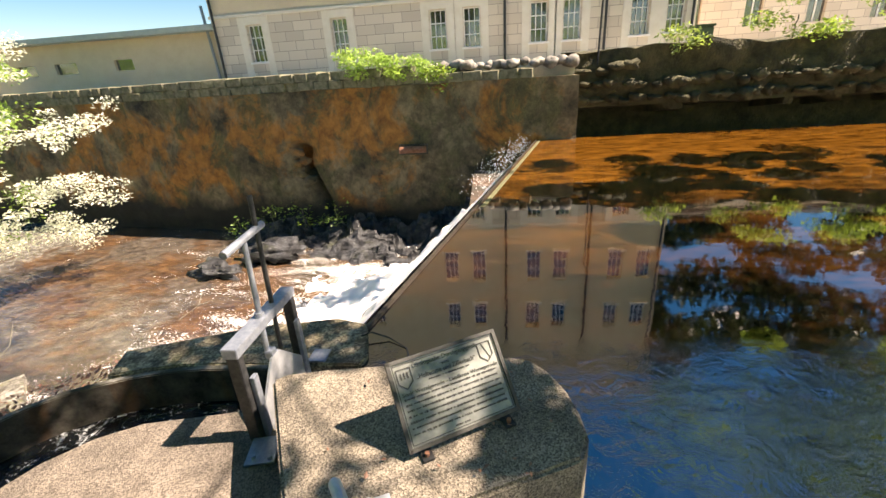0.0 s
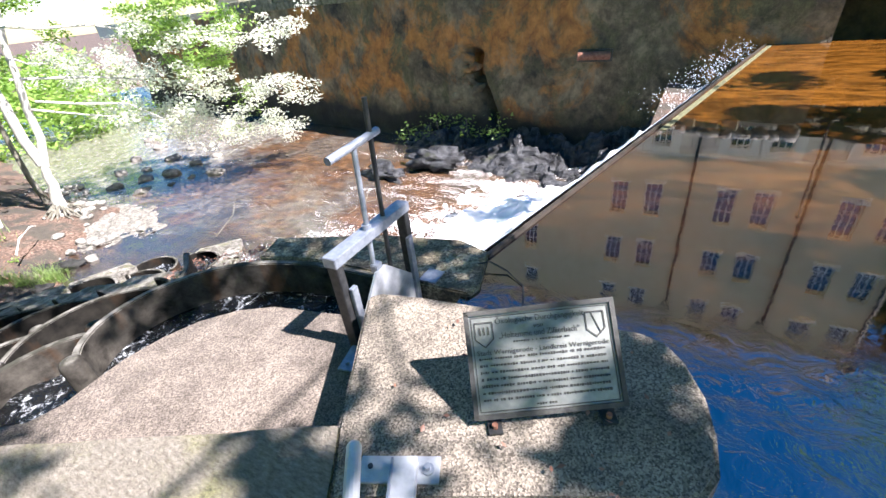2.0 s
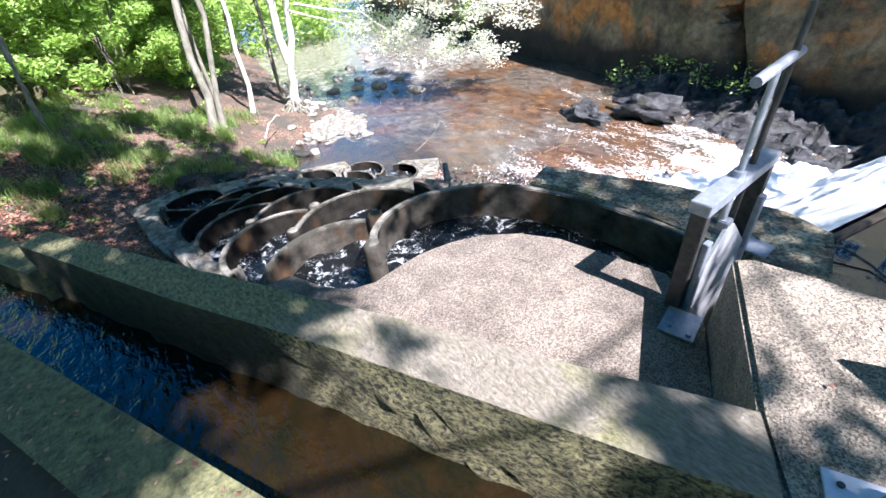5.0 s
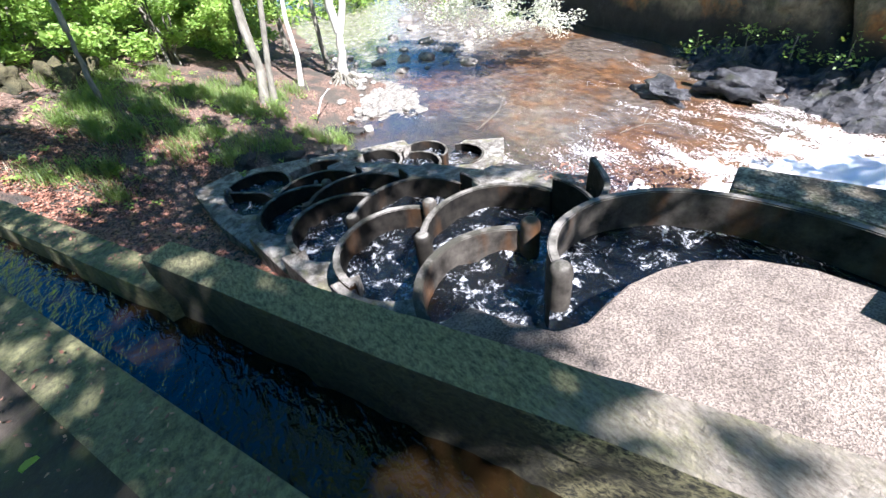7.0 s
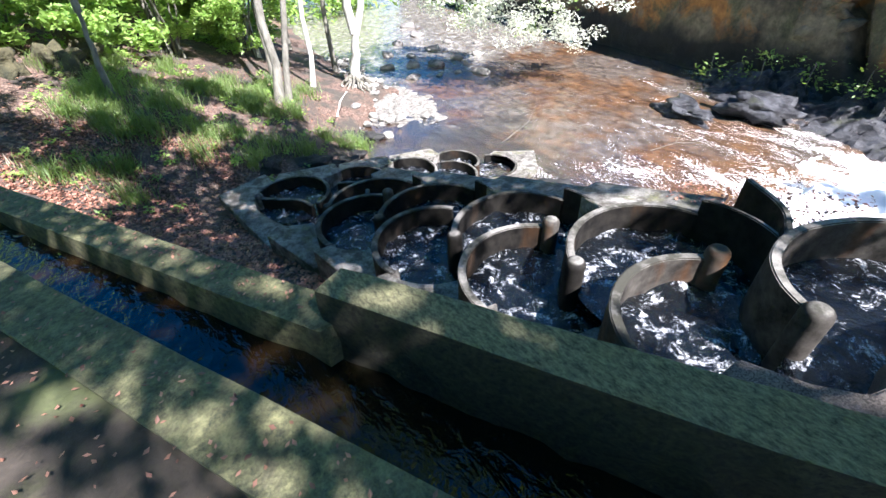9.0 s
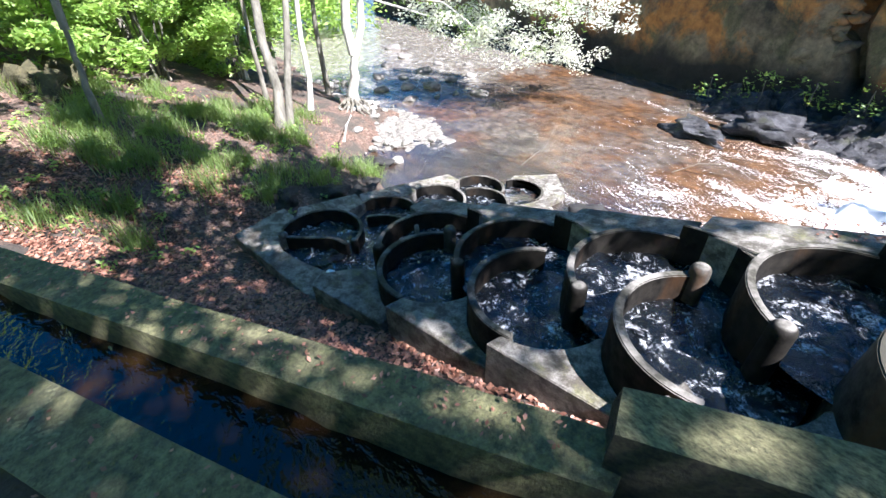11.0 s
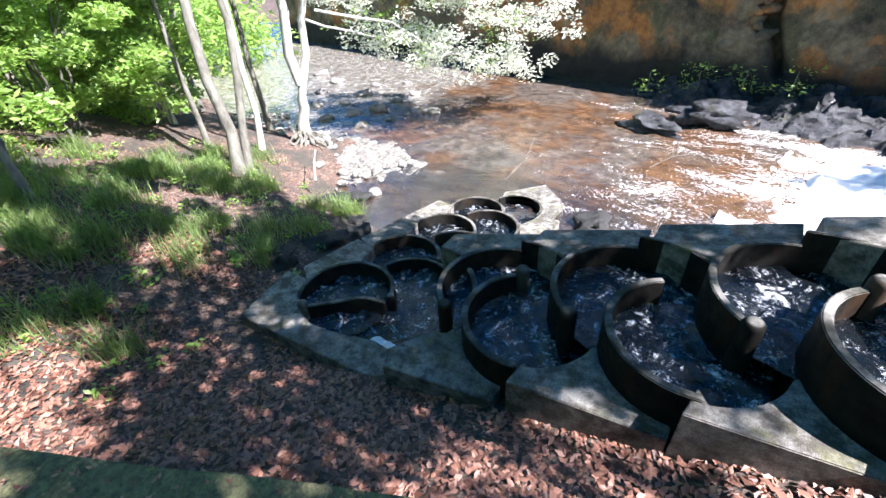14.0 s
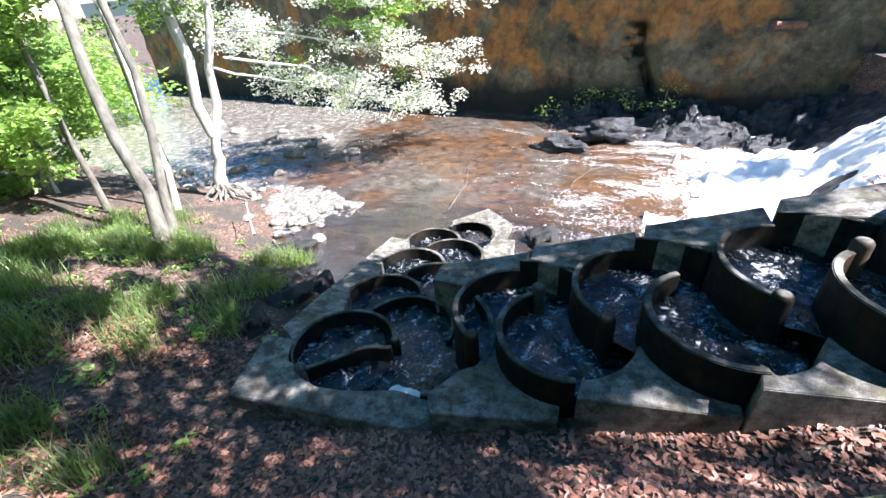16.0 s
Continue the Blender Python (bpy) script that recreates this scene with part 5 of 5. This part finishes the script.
for a, b, r, s in (((-15.02, 5.44, -1.3), (-14.9, 5.2, 4.6), 0.14, 5), ((-15.0, 5.46, -1.35), (-13.9, 6.4, 4.2), 0.11, 6)):
    pts = limb_pts(a, b, s, 0.1, 8)
    smooth(part("limb", tube(pts, [r * (1 - 0.5 * i / 7) for i in range(8)], 10), BIRCH, birch, "pale sunlit limb"))
BRANCH_LINES = [((-14.6, 5.7, 1.0), (-10.9, 11.2, -0.5)), ((-14.4, 5.9, 0.4), (-11.7, 11.1, -1.7)), ((-14.3, 6.0, 2.2), (-9.9, 10.6, 1.2)), ((-14.6, 5.6, 2.8), (-10.6, 9.8, 3.2)), ((-14.7, 5.8, 0.2), (-13.4, 9.6, -1.2)), ((-14.8, 5.5, 1.6), (-16.5, 9.5, 0.4))]
spots, spots2 = [], []
rr = random.Random(8)
for i, (a, b) in enumerate(BRANCH_LINES):
    pts = limb_pts(a, b, 30 + i, 0.25, 8)
    part("branch", tube(pts, [0.035 * (1 - 0.8 * k / 7) for k in range(8)], 6), BIRCH, birch, "thin pale branch")
    for k in range(60):
        q = pts[2 + k % 6].lerp(pts[min(3 + k % 6, 7)], rr.random()) + Vector((rr.gauss(0, 0.55), rr.gauss(0, 0.55), rr.gauss(0, 0.28)))
        (spots if k % 3 else spots2).append((*q, rr.uniform(0.2, 0.6), rr.uniform(0.2, 0.6), rr.uniform(0.10, 0.34)))
crown(birch, 19000, spots, 0.052, LEAF_GLARE, 5, "young leaves overhanging the river, whitened by sun glare")
crown(birch, 1800, spots2, 0.055, LEAF, 6)
crown(birch, 4000, blob_cloud(20, (-17.0, 4.6, 0.8), (-12.5, 7.0, 5.5), 0.6, 9), 0.065, LEAF, 7)
crown(birch, 6500, blob_cloud(60, (-13.8, 8.5, 0.5), (-10.9, 11.4, 3.2), 0.42, 19), 0.075, LEAF_SUN, 8)
thin = tree((-12.13, -1.17, -0.85), (-12.3, -1.0, 0.55), 0.07, "thin leaning tree among the grass", BARK, 6)
smooth(part("limb", tube(limb_pts((-12.3, -1.0, 0.5), (-12.8, -0.95, 3.2), 9), [0.06, 0.055, 0.05, 0.045, 0.04, 0.035, 0.03], 8), BARK, thin))
crown(thin, 1500, blob_cloud(8, (-14.0, -3.2, 1.6), (-12.0, -1.0, 3.4), 0.6, 4), 0.075, LEAF, 9)
for i, (b, t, r, m) in enumerate([((-14.97, 3.74, -2.3), (-15.2, 4.1, 5), 0.075, BIRCH), ((-17.46, 5.68, -2.8), (-17.6, 5.9, 5), 0.09, BARK), ((-16.03, 2.97, -2.2), (-16.5, 3.2, 5), 0.07, BARK), ((-18.5, 3.4, -2.2), (-18.9, 3.6, 6), 0.09, BIRCH), ((-20.5, 5.2, -2.4), (-20.3, 5.4, 6), 0.10, BARK), ((-22.5, 3.0, -1.8), (-22.9, 3.0, 7), 0.12, BARK), ((-19.5, 0.8, -1.2), (-20.0, 0.6, 6), 0.10, BARK)]):
    e = tree(b, t, r, "slim woodland tree further along the bank", m, 40 + i, "bank trees")
    crown(e, 1600, blob_cloud(9, (t[0] - 1.5, t[1] - 1.5, 1.8), (t[0] + 1.5, t[1] + 1.5, 6), 0.8, 60 + i), 0.085, LEAF, 60 + i)

# bushes on the bank
for i, (lo, hi, n, nb) in enumerate([((-18.5, -1.6, -1.1), (-15.0, 2.8, 2.2), 26000, 70), ((-17.2, -4.6, -0.6), (-13.6, -0.6, 3.2), 24000, 64), ((-20.5, 1.8, -1.8), (-16.4, 4.2, 2.4), 18000, 50), ((-15.2, -7.0, 0.4), (-11.8, -3.4, 3.6), 14000, 40), ((-22.5, -3.0, -0.5), (-18.0, 1.5, 4.5), 18000, 60)]):
    cx, cy = (lo[0] + hi[0]) / 2, (lo[1] + hi[1]) / 2
    b = empty("bush", (cx, cy, ground_z(cx, cy)), "dense bright green hazel bush on the bank", "bush", "bank bushes")
    for k in range(7):
        q = (cx + rr.uniform(-1.2, 1.2), cy + rr.uniform(-1.2, 1.2), hi[2])
        part("stem", tube(limb_pts((cx + rr.uniform(-0.3, 0.3), cy + rr.uniform(-0.3, 0.3), ground_z(cx, cy) - 0.1), q, 80 + k), [0.03, 0.028, 0.025, 0.022, 0.02, 0.015, 0.01], 6), BARK, b)
    crown(b, n, blob_cloud(nb, lo, hi, 0.55, 70 + i), 0.075, LEAF_SUN, 70 + i)

# plants on the river wall and along its foot
for i, (x, y, z, s, n, m) in enumerate([(-2.6, 14.35, 2.2, 0.75, 1500, "LEAF_SUN"), (-1.4, 14.2, 2.1, 0.65, 1300, "LEAF_SUN"), (-0.4, 14.1, 1.9, 0.5, 700, "LEAF"), (-6.6, 13.9, -2.35, 0.5, 130, "LEAF"), (-5.4, 13.8, -2.2, 0.5, 120, "LEAF"), (-4.2, 13.8, -2.15, 0.5, 90, "LEAF"), (-8.1, 14.2, -2.6, 0.4, 80, "LEAF"), (9.5, 14.3, 2.7, 1.2, 1500, "LEAF"), (12.5, 14.3, 2.7, 1.3, 1500, "LEAF"), (6.5, 14.3, 2.4, 0.5, 500, "GRASS")]):
    b = empty("shrub", (x, y, z - 0.3), "small leafy shrub rooted in the river wall", "shrub", "wall shrubs")
    part("stem", tube(limb_pts((x, y + 0.1, z - 0.45), (x, y, z + 0.2), i), 0.015, 5), BARK, b)
    crown(b, n, blob_cloud(9, (x - s, y - 0.35, z - 0.3), (x + s, y + 0.25, z + s * 0.7), 0.28 + 0.2 * s, 90 + i), 0.06, {"LEAF": LEAF, "LEAF_SUN": LEAF_SUN, "GRASS": GRASS}[m], 90 + i)

# shade trees over the path and the pond
SUNNY = [(-1.3, 0.45, -0.1, 1.4), (-3.2, -0.25, 1.0, 2.4), (-3.9, -2.7, 0.0, 0.8), (-8.3, -7.4, -2.2, -1.4), (-5.6, -4.7, -2.6, -2.0), (-4.2, -3.3, -1.9, -1.4), (0.3, 1.4, 1.2, 2.3), (-15.0, -12.0, 4.5, 7.0), (-20.0, -13.5, -4.0, 3.5)]


ALWAYS = [
    blob_cloud(46, (7.6, 6.2, 4.6), (13.5, 11.0, 8.5), 0.42, 111) + blob_cloud(11, (5.5, 1.5, 6.7), (7.6, 3.0, 7.6), 0.27, 117),
    blob_cloud(12, (3.2, -0.3, 7.3), (4.6, 1.2, 7.8), 0.44, 112) + blob_cloud(13, (-1.4, -2.6, 7.5), (2.4, -0.6, 8.4), 0.5, 116) + blob_cloud(9, (2.1, -1.6, 6.6), (4.0, -0.6, 7.2), 0.34, 119),
    blob_cloud(26, (-3.2, 0.2, 5.7), (0.0, 2.4, 6.4), 0.40, 113) + blob_cloud(9, (-0.6, -1.5, 6.2), (1.2, -0.3, 6.8), 0.30, 121),
]


def shades_sunny(q):
    k = (q[2] - 0.3) / math.tan(ELEV)
    x, y = q[0] - SUN_FROM.x * k, q[1] - SUN_FROM.y * k
    return any(a - 0.3 < x < c + 0.3 and d - 0.2 < y < e + 0.2 for a, c, d, e in SUNNY)


for i, (base, top, blobs, n) in enumerate([
    ((3.4, -3.4, 0.4), (4.6, -0.5, 7.5), blob_cloud(26, (3.0, -1.0, 6.2), (13.5, 6.5, 10.5), 1.0, 101) + blob_cloud(9, (5.6, 1.0, 7.2), (8.2, 3.8, 8.6), 0.30, 105) + blob_cloud(12, (6.0, 6.5, 5.5), (13.0, 11.5, 9.0), 0.7, 108), 20000),
    ((-1.5, -5.6, 0.2), (-0.6, -1.0, 7.5), blob_cloud(30, (-3.6, -1.6, 6.0), (4.4, 3.6, 9.6), 0.95, 102) + blob_cloud(16, (3.2, 0.5, 6.5), (6.0, 2.4, 8.5), 0.28, 106) + blob_cloud(13, (2.6, -0.2, 7.4), (5.0, 1.5, 8.4), 0.42, 107), 16500),
    ((-7.5, -6.2, 0.0), (-5.5, -2.0, 7.0), blob_cloud(14, (-8.5, -3.0, 5.6), (-3.0, 2.5, 9.0), 0.7, 103) + blob_cloud(30, (-7.5, -3.0, 6.0), (-1.0, 3.0, 9.0), 0.26, 109) + blob_cloud(26, (-3.6, -0.4, 5.6), (0.2, 2.4, 7.0), 0.36, 110) + blob_cloud(14, (-7.4, -3.0, 5.8), (-4.4, 1.6, 7.6), 0.36, 118), 9500),
]):
    always = ALWAYS[i]
    blobs = [q for q in blobs if (q[3] < 0.5 and q[0] * 7.3 % 1 < 0.45) or not shades_sunny(q)]
    e = tree(base, top, 0.22, "tall broad-leaved tree shading the footpath", BARK, 110 + i, "shade trees")
    for k, q in enumerate((blobs + always)[::14]):
        part("branch", tube(limb_pts(top, q[:3], 120 + k + 20 * i, 0.5, 6), [0.028, 0.024, 0.02, 0.016, 0.012, 0.008], 6), BARK, e)
    crown(e, n, blobs, 0.10, LEAF, 104 + i)
    crown(e, (11500, 4000, 2300)[i], always, 0.11, LEAF, 114 + i)

# distant woods; the last two rows stand unseen, added to cut skylight
for i, (lo, hi, n) in enumerate([((-46, -14, -2), (-27, 6, 9), 34000), ((-37, 3, -3.0), (-27, 15, 0.6), 12000), ((-27, -16, 0), (-12, -8, 9), 12000), ((-28, -7, -1.6), (-20, 4.5, 2.5), 16000), ((-13, -19, 1.5), (16, -8.5, 15), 22000), ((16, -9, 0.5), (25, 10, 9), 10000)]):
    me = blades(n, blob_cloud(110, lo, hi, 2.1, 130 + i), 0.19, 130 + i, name="far_wood")
    me.materials.append(LEAF_SUN)
    tagged(new("far_wood", me), "sunlit woodland foliage beyond the river bend and unseen behind the view", "foliage", kind="stuff")
me = blades(44000, blob_cloud(170, (9.0, 28, 3), (44, 36, 21), 2.2, 150), 0.34, 150, name="far_wood")
me.materials.append(LEAF_DARK)
tagged(new("far_wood", me), "dark green trees standing behind the stone wing", "foliage", kind="stuff")


# ---- grass and dead leaves ----
def grass(name, n, spots, h, seed, mat, label):
    rng = np.random.default_rng(seed)
    v, f = [], []
    for i in range(n):
        cx, cy, r = spots[int(rng.integers(len(spots)))]
        x, y = cx + rng.normal() * r * 0.5, cy + rng.normal() * r * 0.5
        z = ground_z(x, y) - 0.03
        a = rng.uniform(0, 6.283)
        l = h * rng.uniform(0.5, 1.3)
        lean = rng.uniform(0.2, 0.9) * l
        dx, dy = math.cos(a), math.sin(a)
        w = 0.006
        k = len(v)
        v += [(x - dy * w, y + dx * w, z), (x + dy * w, y - dx * w, z), (x + dx * lean * 0.35 + dy * w * 0.8, y + dy * lean * 0.35 - dx * w * 0.8, z + l * 0.6), (x + dx * lean * 0.35 - dy * w * 0.8, y + dy * lean * 0.35 + dx * w * 0.8, z + l * 0.6), (x + dx * lean, y + dy * lean, z + l * 0.85)]
        f += [(k, k + 1, k + 2, k + 3), (k + 3, k + 2, k + 4)]
    me = bpy.data.meshes.new(name)
    me.from_pydata(v, [], f)
    me.materials.append(mat)
    return tagged(new(name, me), label, "grass", kind="stuff")


rr = random.Random(17)
TUFTS = []
for cx, cy, r in [(-11.2, -1.2, 0.9), (-11.8, -0.7, 0.9), (-12.6, -0.2, 0.9), (-13.2, 0.6, 0.8), (-13.0, 1.6, 0.7), (-12.4, 2.6, 0.6), (-11.6, 3.3, 0.5), (-10.5, 0.7, 0.3), (-10.4, -1.9, 0.5), (-12.8, -1.6, 1.0), (-14.0, -0.4, 1.0), (-13.8, 1.4, 0.8), (-9.7, -1.5, 0.2), (-11.2, 1.3, 0.4), (-14.5, 2.6, 0.7)]:
    for _ in range(max(1, round(6 * r))):
        TUFTS.append((cx + rr.gauss(0, r * 0.7), cy + rr.gauss(0, r * 0.7), rr.uniform(0.16, 0.36)))
grass("grass", 10500, TUFTS, 0.38, 1, GRASS, "long tufted green grass on the bank")
grass("dry_grass", 2600, [(x - 0.05, y - 0.12, r * 1.1) for x, y, r in TUFTS], 0.20, 5, STRAW, "bleached dry grass at the foot of the tufts")
rng = np.random.default_rng(9)
low_plants = []
for i in range(170):
    cx, cy, r = TUFTS[int(rng.integers(len(TUFTS)))]
    x, y = cx + rng.normal() * r * 2, cy + rng.normal() * r * 2
    low_plants.append((x, y, ground_z(x, y) + 0.08, 0.14, 0.14, 0.07))
me = blades(4200, low_plants, 0.035, 10, 0.4, 0.5, "ground_plants")
me.materials.append(LEAF_SUN)
tagged(new("ground_plants", me), "low green herbs and seedlings among the leaves", "plants", kind="stuff")


def litter(name, n, region, size, seed, label, height):
    rng = np.random.default_rng(seed)
    v, f = [], []
    while len(f) < n:
        x, y = rng.uniform(region[0], region[1]), rng.uniform(region[2], region[3])
        z = height(x, y)
        if z is None:
            continue
        a, s = rng.uniform(0, 6.283), size * rng.uniform(0.6, 1.3)
        dx, dy = math.cos(a) * s, math.sin(a) * s
        t1, t2, t3 = (rng.uniform(-0.4, 0.4) * s for _ in range(3))
        k = len(v)
        z += rng.uniform(0.005, 0.03)
        v += [(x - dx, y - dy, z + t1), (x + dy * 0.55, y - dx * 0.55, z + t2), (x + dx, y + dy, z - t1 + 0.2 * s), (x - dy * 0.55, y + dx * 0.55, z + t3)]
        f.append((k, k + 1, k + 2, k + 3))
    me = bpy.data.meshes.new(name)
    me.from_pydata(v, [], f)
    me.materials.append(LITTER)
    return tagged(new(name, me), label, "leaf litter", kind="stuff")


def bank_h(x, y):
    if y < low_back(x) + 0.02 or y > near_edge(x) + (0.02 if x > -9.4 else 0.6):
        return None
    if noise.noise(Vector((x * 0.9, y * 0.9, 4))) < -0.25 and x < -8.5:
        return None
    return terrain(x, y)


litter("leaf_litter", 15000, (-11.5, -3.4, -4.0, 0.6), 0.034, 2, "reddish-brown dead beech leaves covering the bank", bank_h)
litter("leaf_litter", 1500, (-16, -9.6, -3, 3.5), 0.035, 3, "scattered dead leaves on the upper bank", lambda x, y: terrain(x, y))
litter("leaf_litter", 2600, (-10, 1.5, -3.6, 0.5), 0.013, 4, "dead leaves along the footpath", lambda x, y: path_z(x) - 0.02 if y < rim_y(x) - 0.3 else None)
litter("leaf_litter", 420, (-10, 0.2, -4.4, 0.9), 0.013, 7, "dead leaves and crumbs on the mossy path edge", lambda x, y: path_z(x) + 0.004 if rim_y(x) - 0.27 < y < rim_y(x) - 0.02 else None)
litter("leaf_litter", 380, (-10, -3.7, -4.4, 0.2), 0.013, 8, "dead leaves and crumbs on the low mossy wall", lambda x, y: low_z(x) + 0.006 if low_front(x) + 0.03 < y < low_back(x) - 0.03 else None)
litter("leaf_litter", 420, (-3.5, -2.2, 2.5, 3.6), 0.02, 12, "reddish dead leaves lying on the damp slab", lambda x, y: -0.40 + 0.2 * (x + 2.975) if y < 2.75 + 0.3 * (x + 3.2) + 0.25 else None)
litter("leaf_litter", 40, (0.3, 1.45, 1.5, 2.3), 0.014, 6, "tiny dry leaves and twigs on the pier", lambda x, y: 0.462)

bm = bmesh.new()
rings = [[bm.verts.new((-2.43 + math.cos(2.0) * u - math.sin(2.0) * w * v, -1.22 + math.sin(2.0) * u + math.cos(2.0) * w * v, path_z(-2.43) + 0.012 + 0.018 * abs(v) + 0.3 * u * u)) for v in (-1, 0, 1)] for u, w in ((-0.03, 0.003), (-0.018, 0.015), (0.0, 0.02), (0.018, 0.013), (0.033, 0.002))]
for ra, rb in zip(rings, rings[1:]):
    for k in range(2):
        bm.faces.new((ra[k], ra[k + 1], rb[k + 1], rb[k]))
tagged(part("fallen_leaf", bm, LEAF_SUN), "fresh yellow-green leaf lying on the footpath", "leaf")

# broken masonry round the hollow in the river wall
rr = random.Random(31)
PATCHES = [stone_mesh(80 + i, 0.8) for i in range(4)]
for m_ in PATCHES:
    m_.materials.append(WALL)
for i in range(16):
    x, z = -5.75 + rr.gauss(0, 0.30), -0.2 - 1.8 * i / 15 + rr.uniform(-0.1, 0.1)
    s = rr.uniform(0.25, 0.55)
    ob = new("stone", PATCHES[i % 4])
    under(ob, wall)
    ob.matrix_world = Matrix.Translation((x, wall_y(x) - 0.02, z)) @ Matrix.Rotation(rr.uniform(0, 3), 4, "Y") @ Matrix.Diagonal((s * 1.3, s * 0.7, s * 0.7, 1))

# driftwood and roots
for i, pts in enumerate([[(-12.3, 3.2, -2.5), (-12.6, 3.5, -2.25), (-13.0, 3.9, -2.2), (-13.4, 4.1, -2.35)], [(-9.3, 6.3, -3.15), (-9.0, 6.8, -2.7), (-8.95, 7.0, -2.3)], [(-6.6, 8.6, -3.2), (-6.2, 8.9, -2.95), (-6.3, 9.3, -2.75)], [(-6.2, 8.9, -2.95), (-5.8, 9.0, -2.85)]]):
    e = empty("dead_branch", pts[0], "bleached dead branch caught at the water's edge", "branch", "dead branches")
    part("wood", tube(pts, [(0.03 if i == 0 else 0.013) * (1 - 0.6 * k / (len(pts) - 1)) for k in range(len(pts))], 7), BIRCH if i == 0 else BARK, e)
roots = empty("tree_roots", (-15.2, 5.2, -2.9), "tangled exposed roots below the forked tree", "roots")
for i in range(16):
    a = 0.4 * i
    part("root", tube(limb_pts((-15.25, 5.3, -2.45), (-15.25 + 0.75 * math.cos(a) + 0.2, 5.25 + 0.7 * math.sin(a), -3.0), 200 + i, 0.5, 6), [0.05, 0.045, 0.04, 0.03, 0.02, 0.012], 6), BARK, roots)

# ---- coping stones of the river wall ----
BLOCKS = [block_mesh(i) for i in range(6)]
for m_ in BLOCKS:
    m_.materials.append(COPING)
MOSSED = [stone_mesh(60 + i, 0.6) for i in range(6)]
for m_ in MOSSED:
    m_.materials.append(MASON)
rr = random.Random(21)
for course, z in enumerate((WALL_TOP + 0.13, WALL_TOP + 0.40)):
    x = 2.4
    while x > -19:
        w = rr.uniform(0.34, 0.62)
        if not (course == 1 and x > -0.8):
            ob = new("stone", BLOCKS[rr.randrange(6)])
            under(ob, wall)
            ob.matrix_world = Matrix.Translation((x - w / 2, wall_y(x - w / 2) + 0.28 + rr.uniform(-0.03, 0.03), z + rr.uniform(-0.015, 0.015))) @ Matrix.Rotation(radians(-8.5), 4, "Z") @ Matrix.Diagonal((w * 1.02, 0.62, 0.27, 1))
        x -= w
for i in range(22):
    x = 3.4 - 4.2 * i / 21 + rr.uniform(-0.1, 0.1)
    s = rr.uniform(0.3, 0.6)
    ob = new("stone", PALES[i % 4] if i % 3 else STONES[i % 5])
    under(ob, wall)
    ob.matrix_world = Matrix.Translation((x, wall_y(x) + rr.uniform(0.2, 0.6), WALL_TOP + 0.36 + rr.uniform(0, 0.1))) @ Matrix.Rotation(rr.uniform(0, 3), 4, "Z") @ Matrix.Diagonal((s, s * 0.8, s * 0.6, 1))
for i in range(52):
    x = 3.9 + 9.5 * (i % 24) / 24 + rr.uniform(-0.15, 0.15)
    z = 1.0 + 0.42 * (i // 24) + rr.uniform(-0.08, 0.08)
    ob = new("stone", MOSSED[rr.randrange(6)])
    under(ob, wall2)
    ob.matrix_world = Matrix.Translation((x, 14.25 - 0.02 * (x - 3.6) + bumpy(x, z, 1.1, 0.25), z)) @ Matrix.Rotation(rr.uniform(-0.1, 0.1), 4, "Z") @ Matrix.Diagonal((rr.uniform(0.3, 0.6), 0.4, rr.uniform(0.15, 0.32), 1))
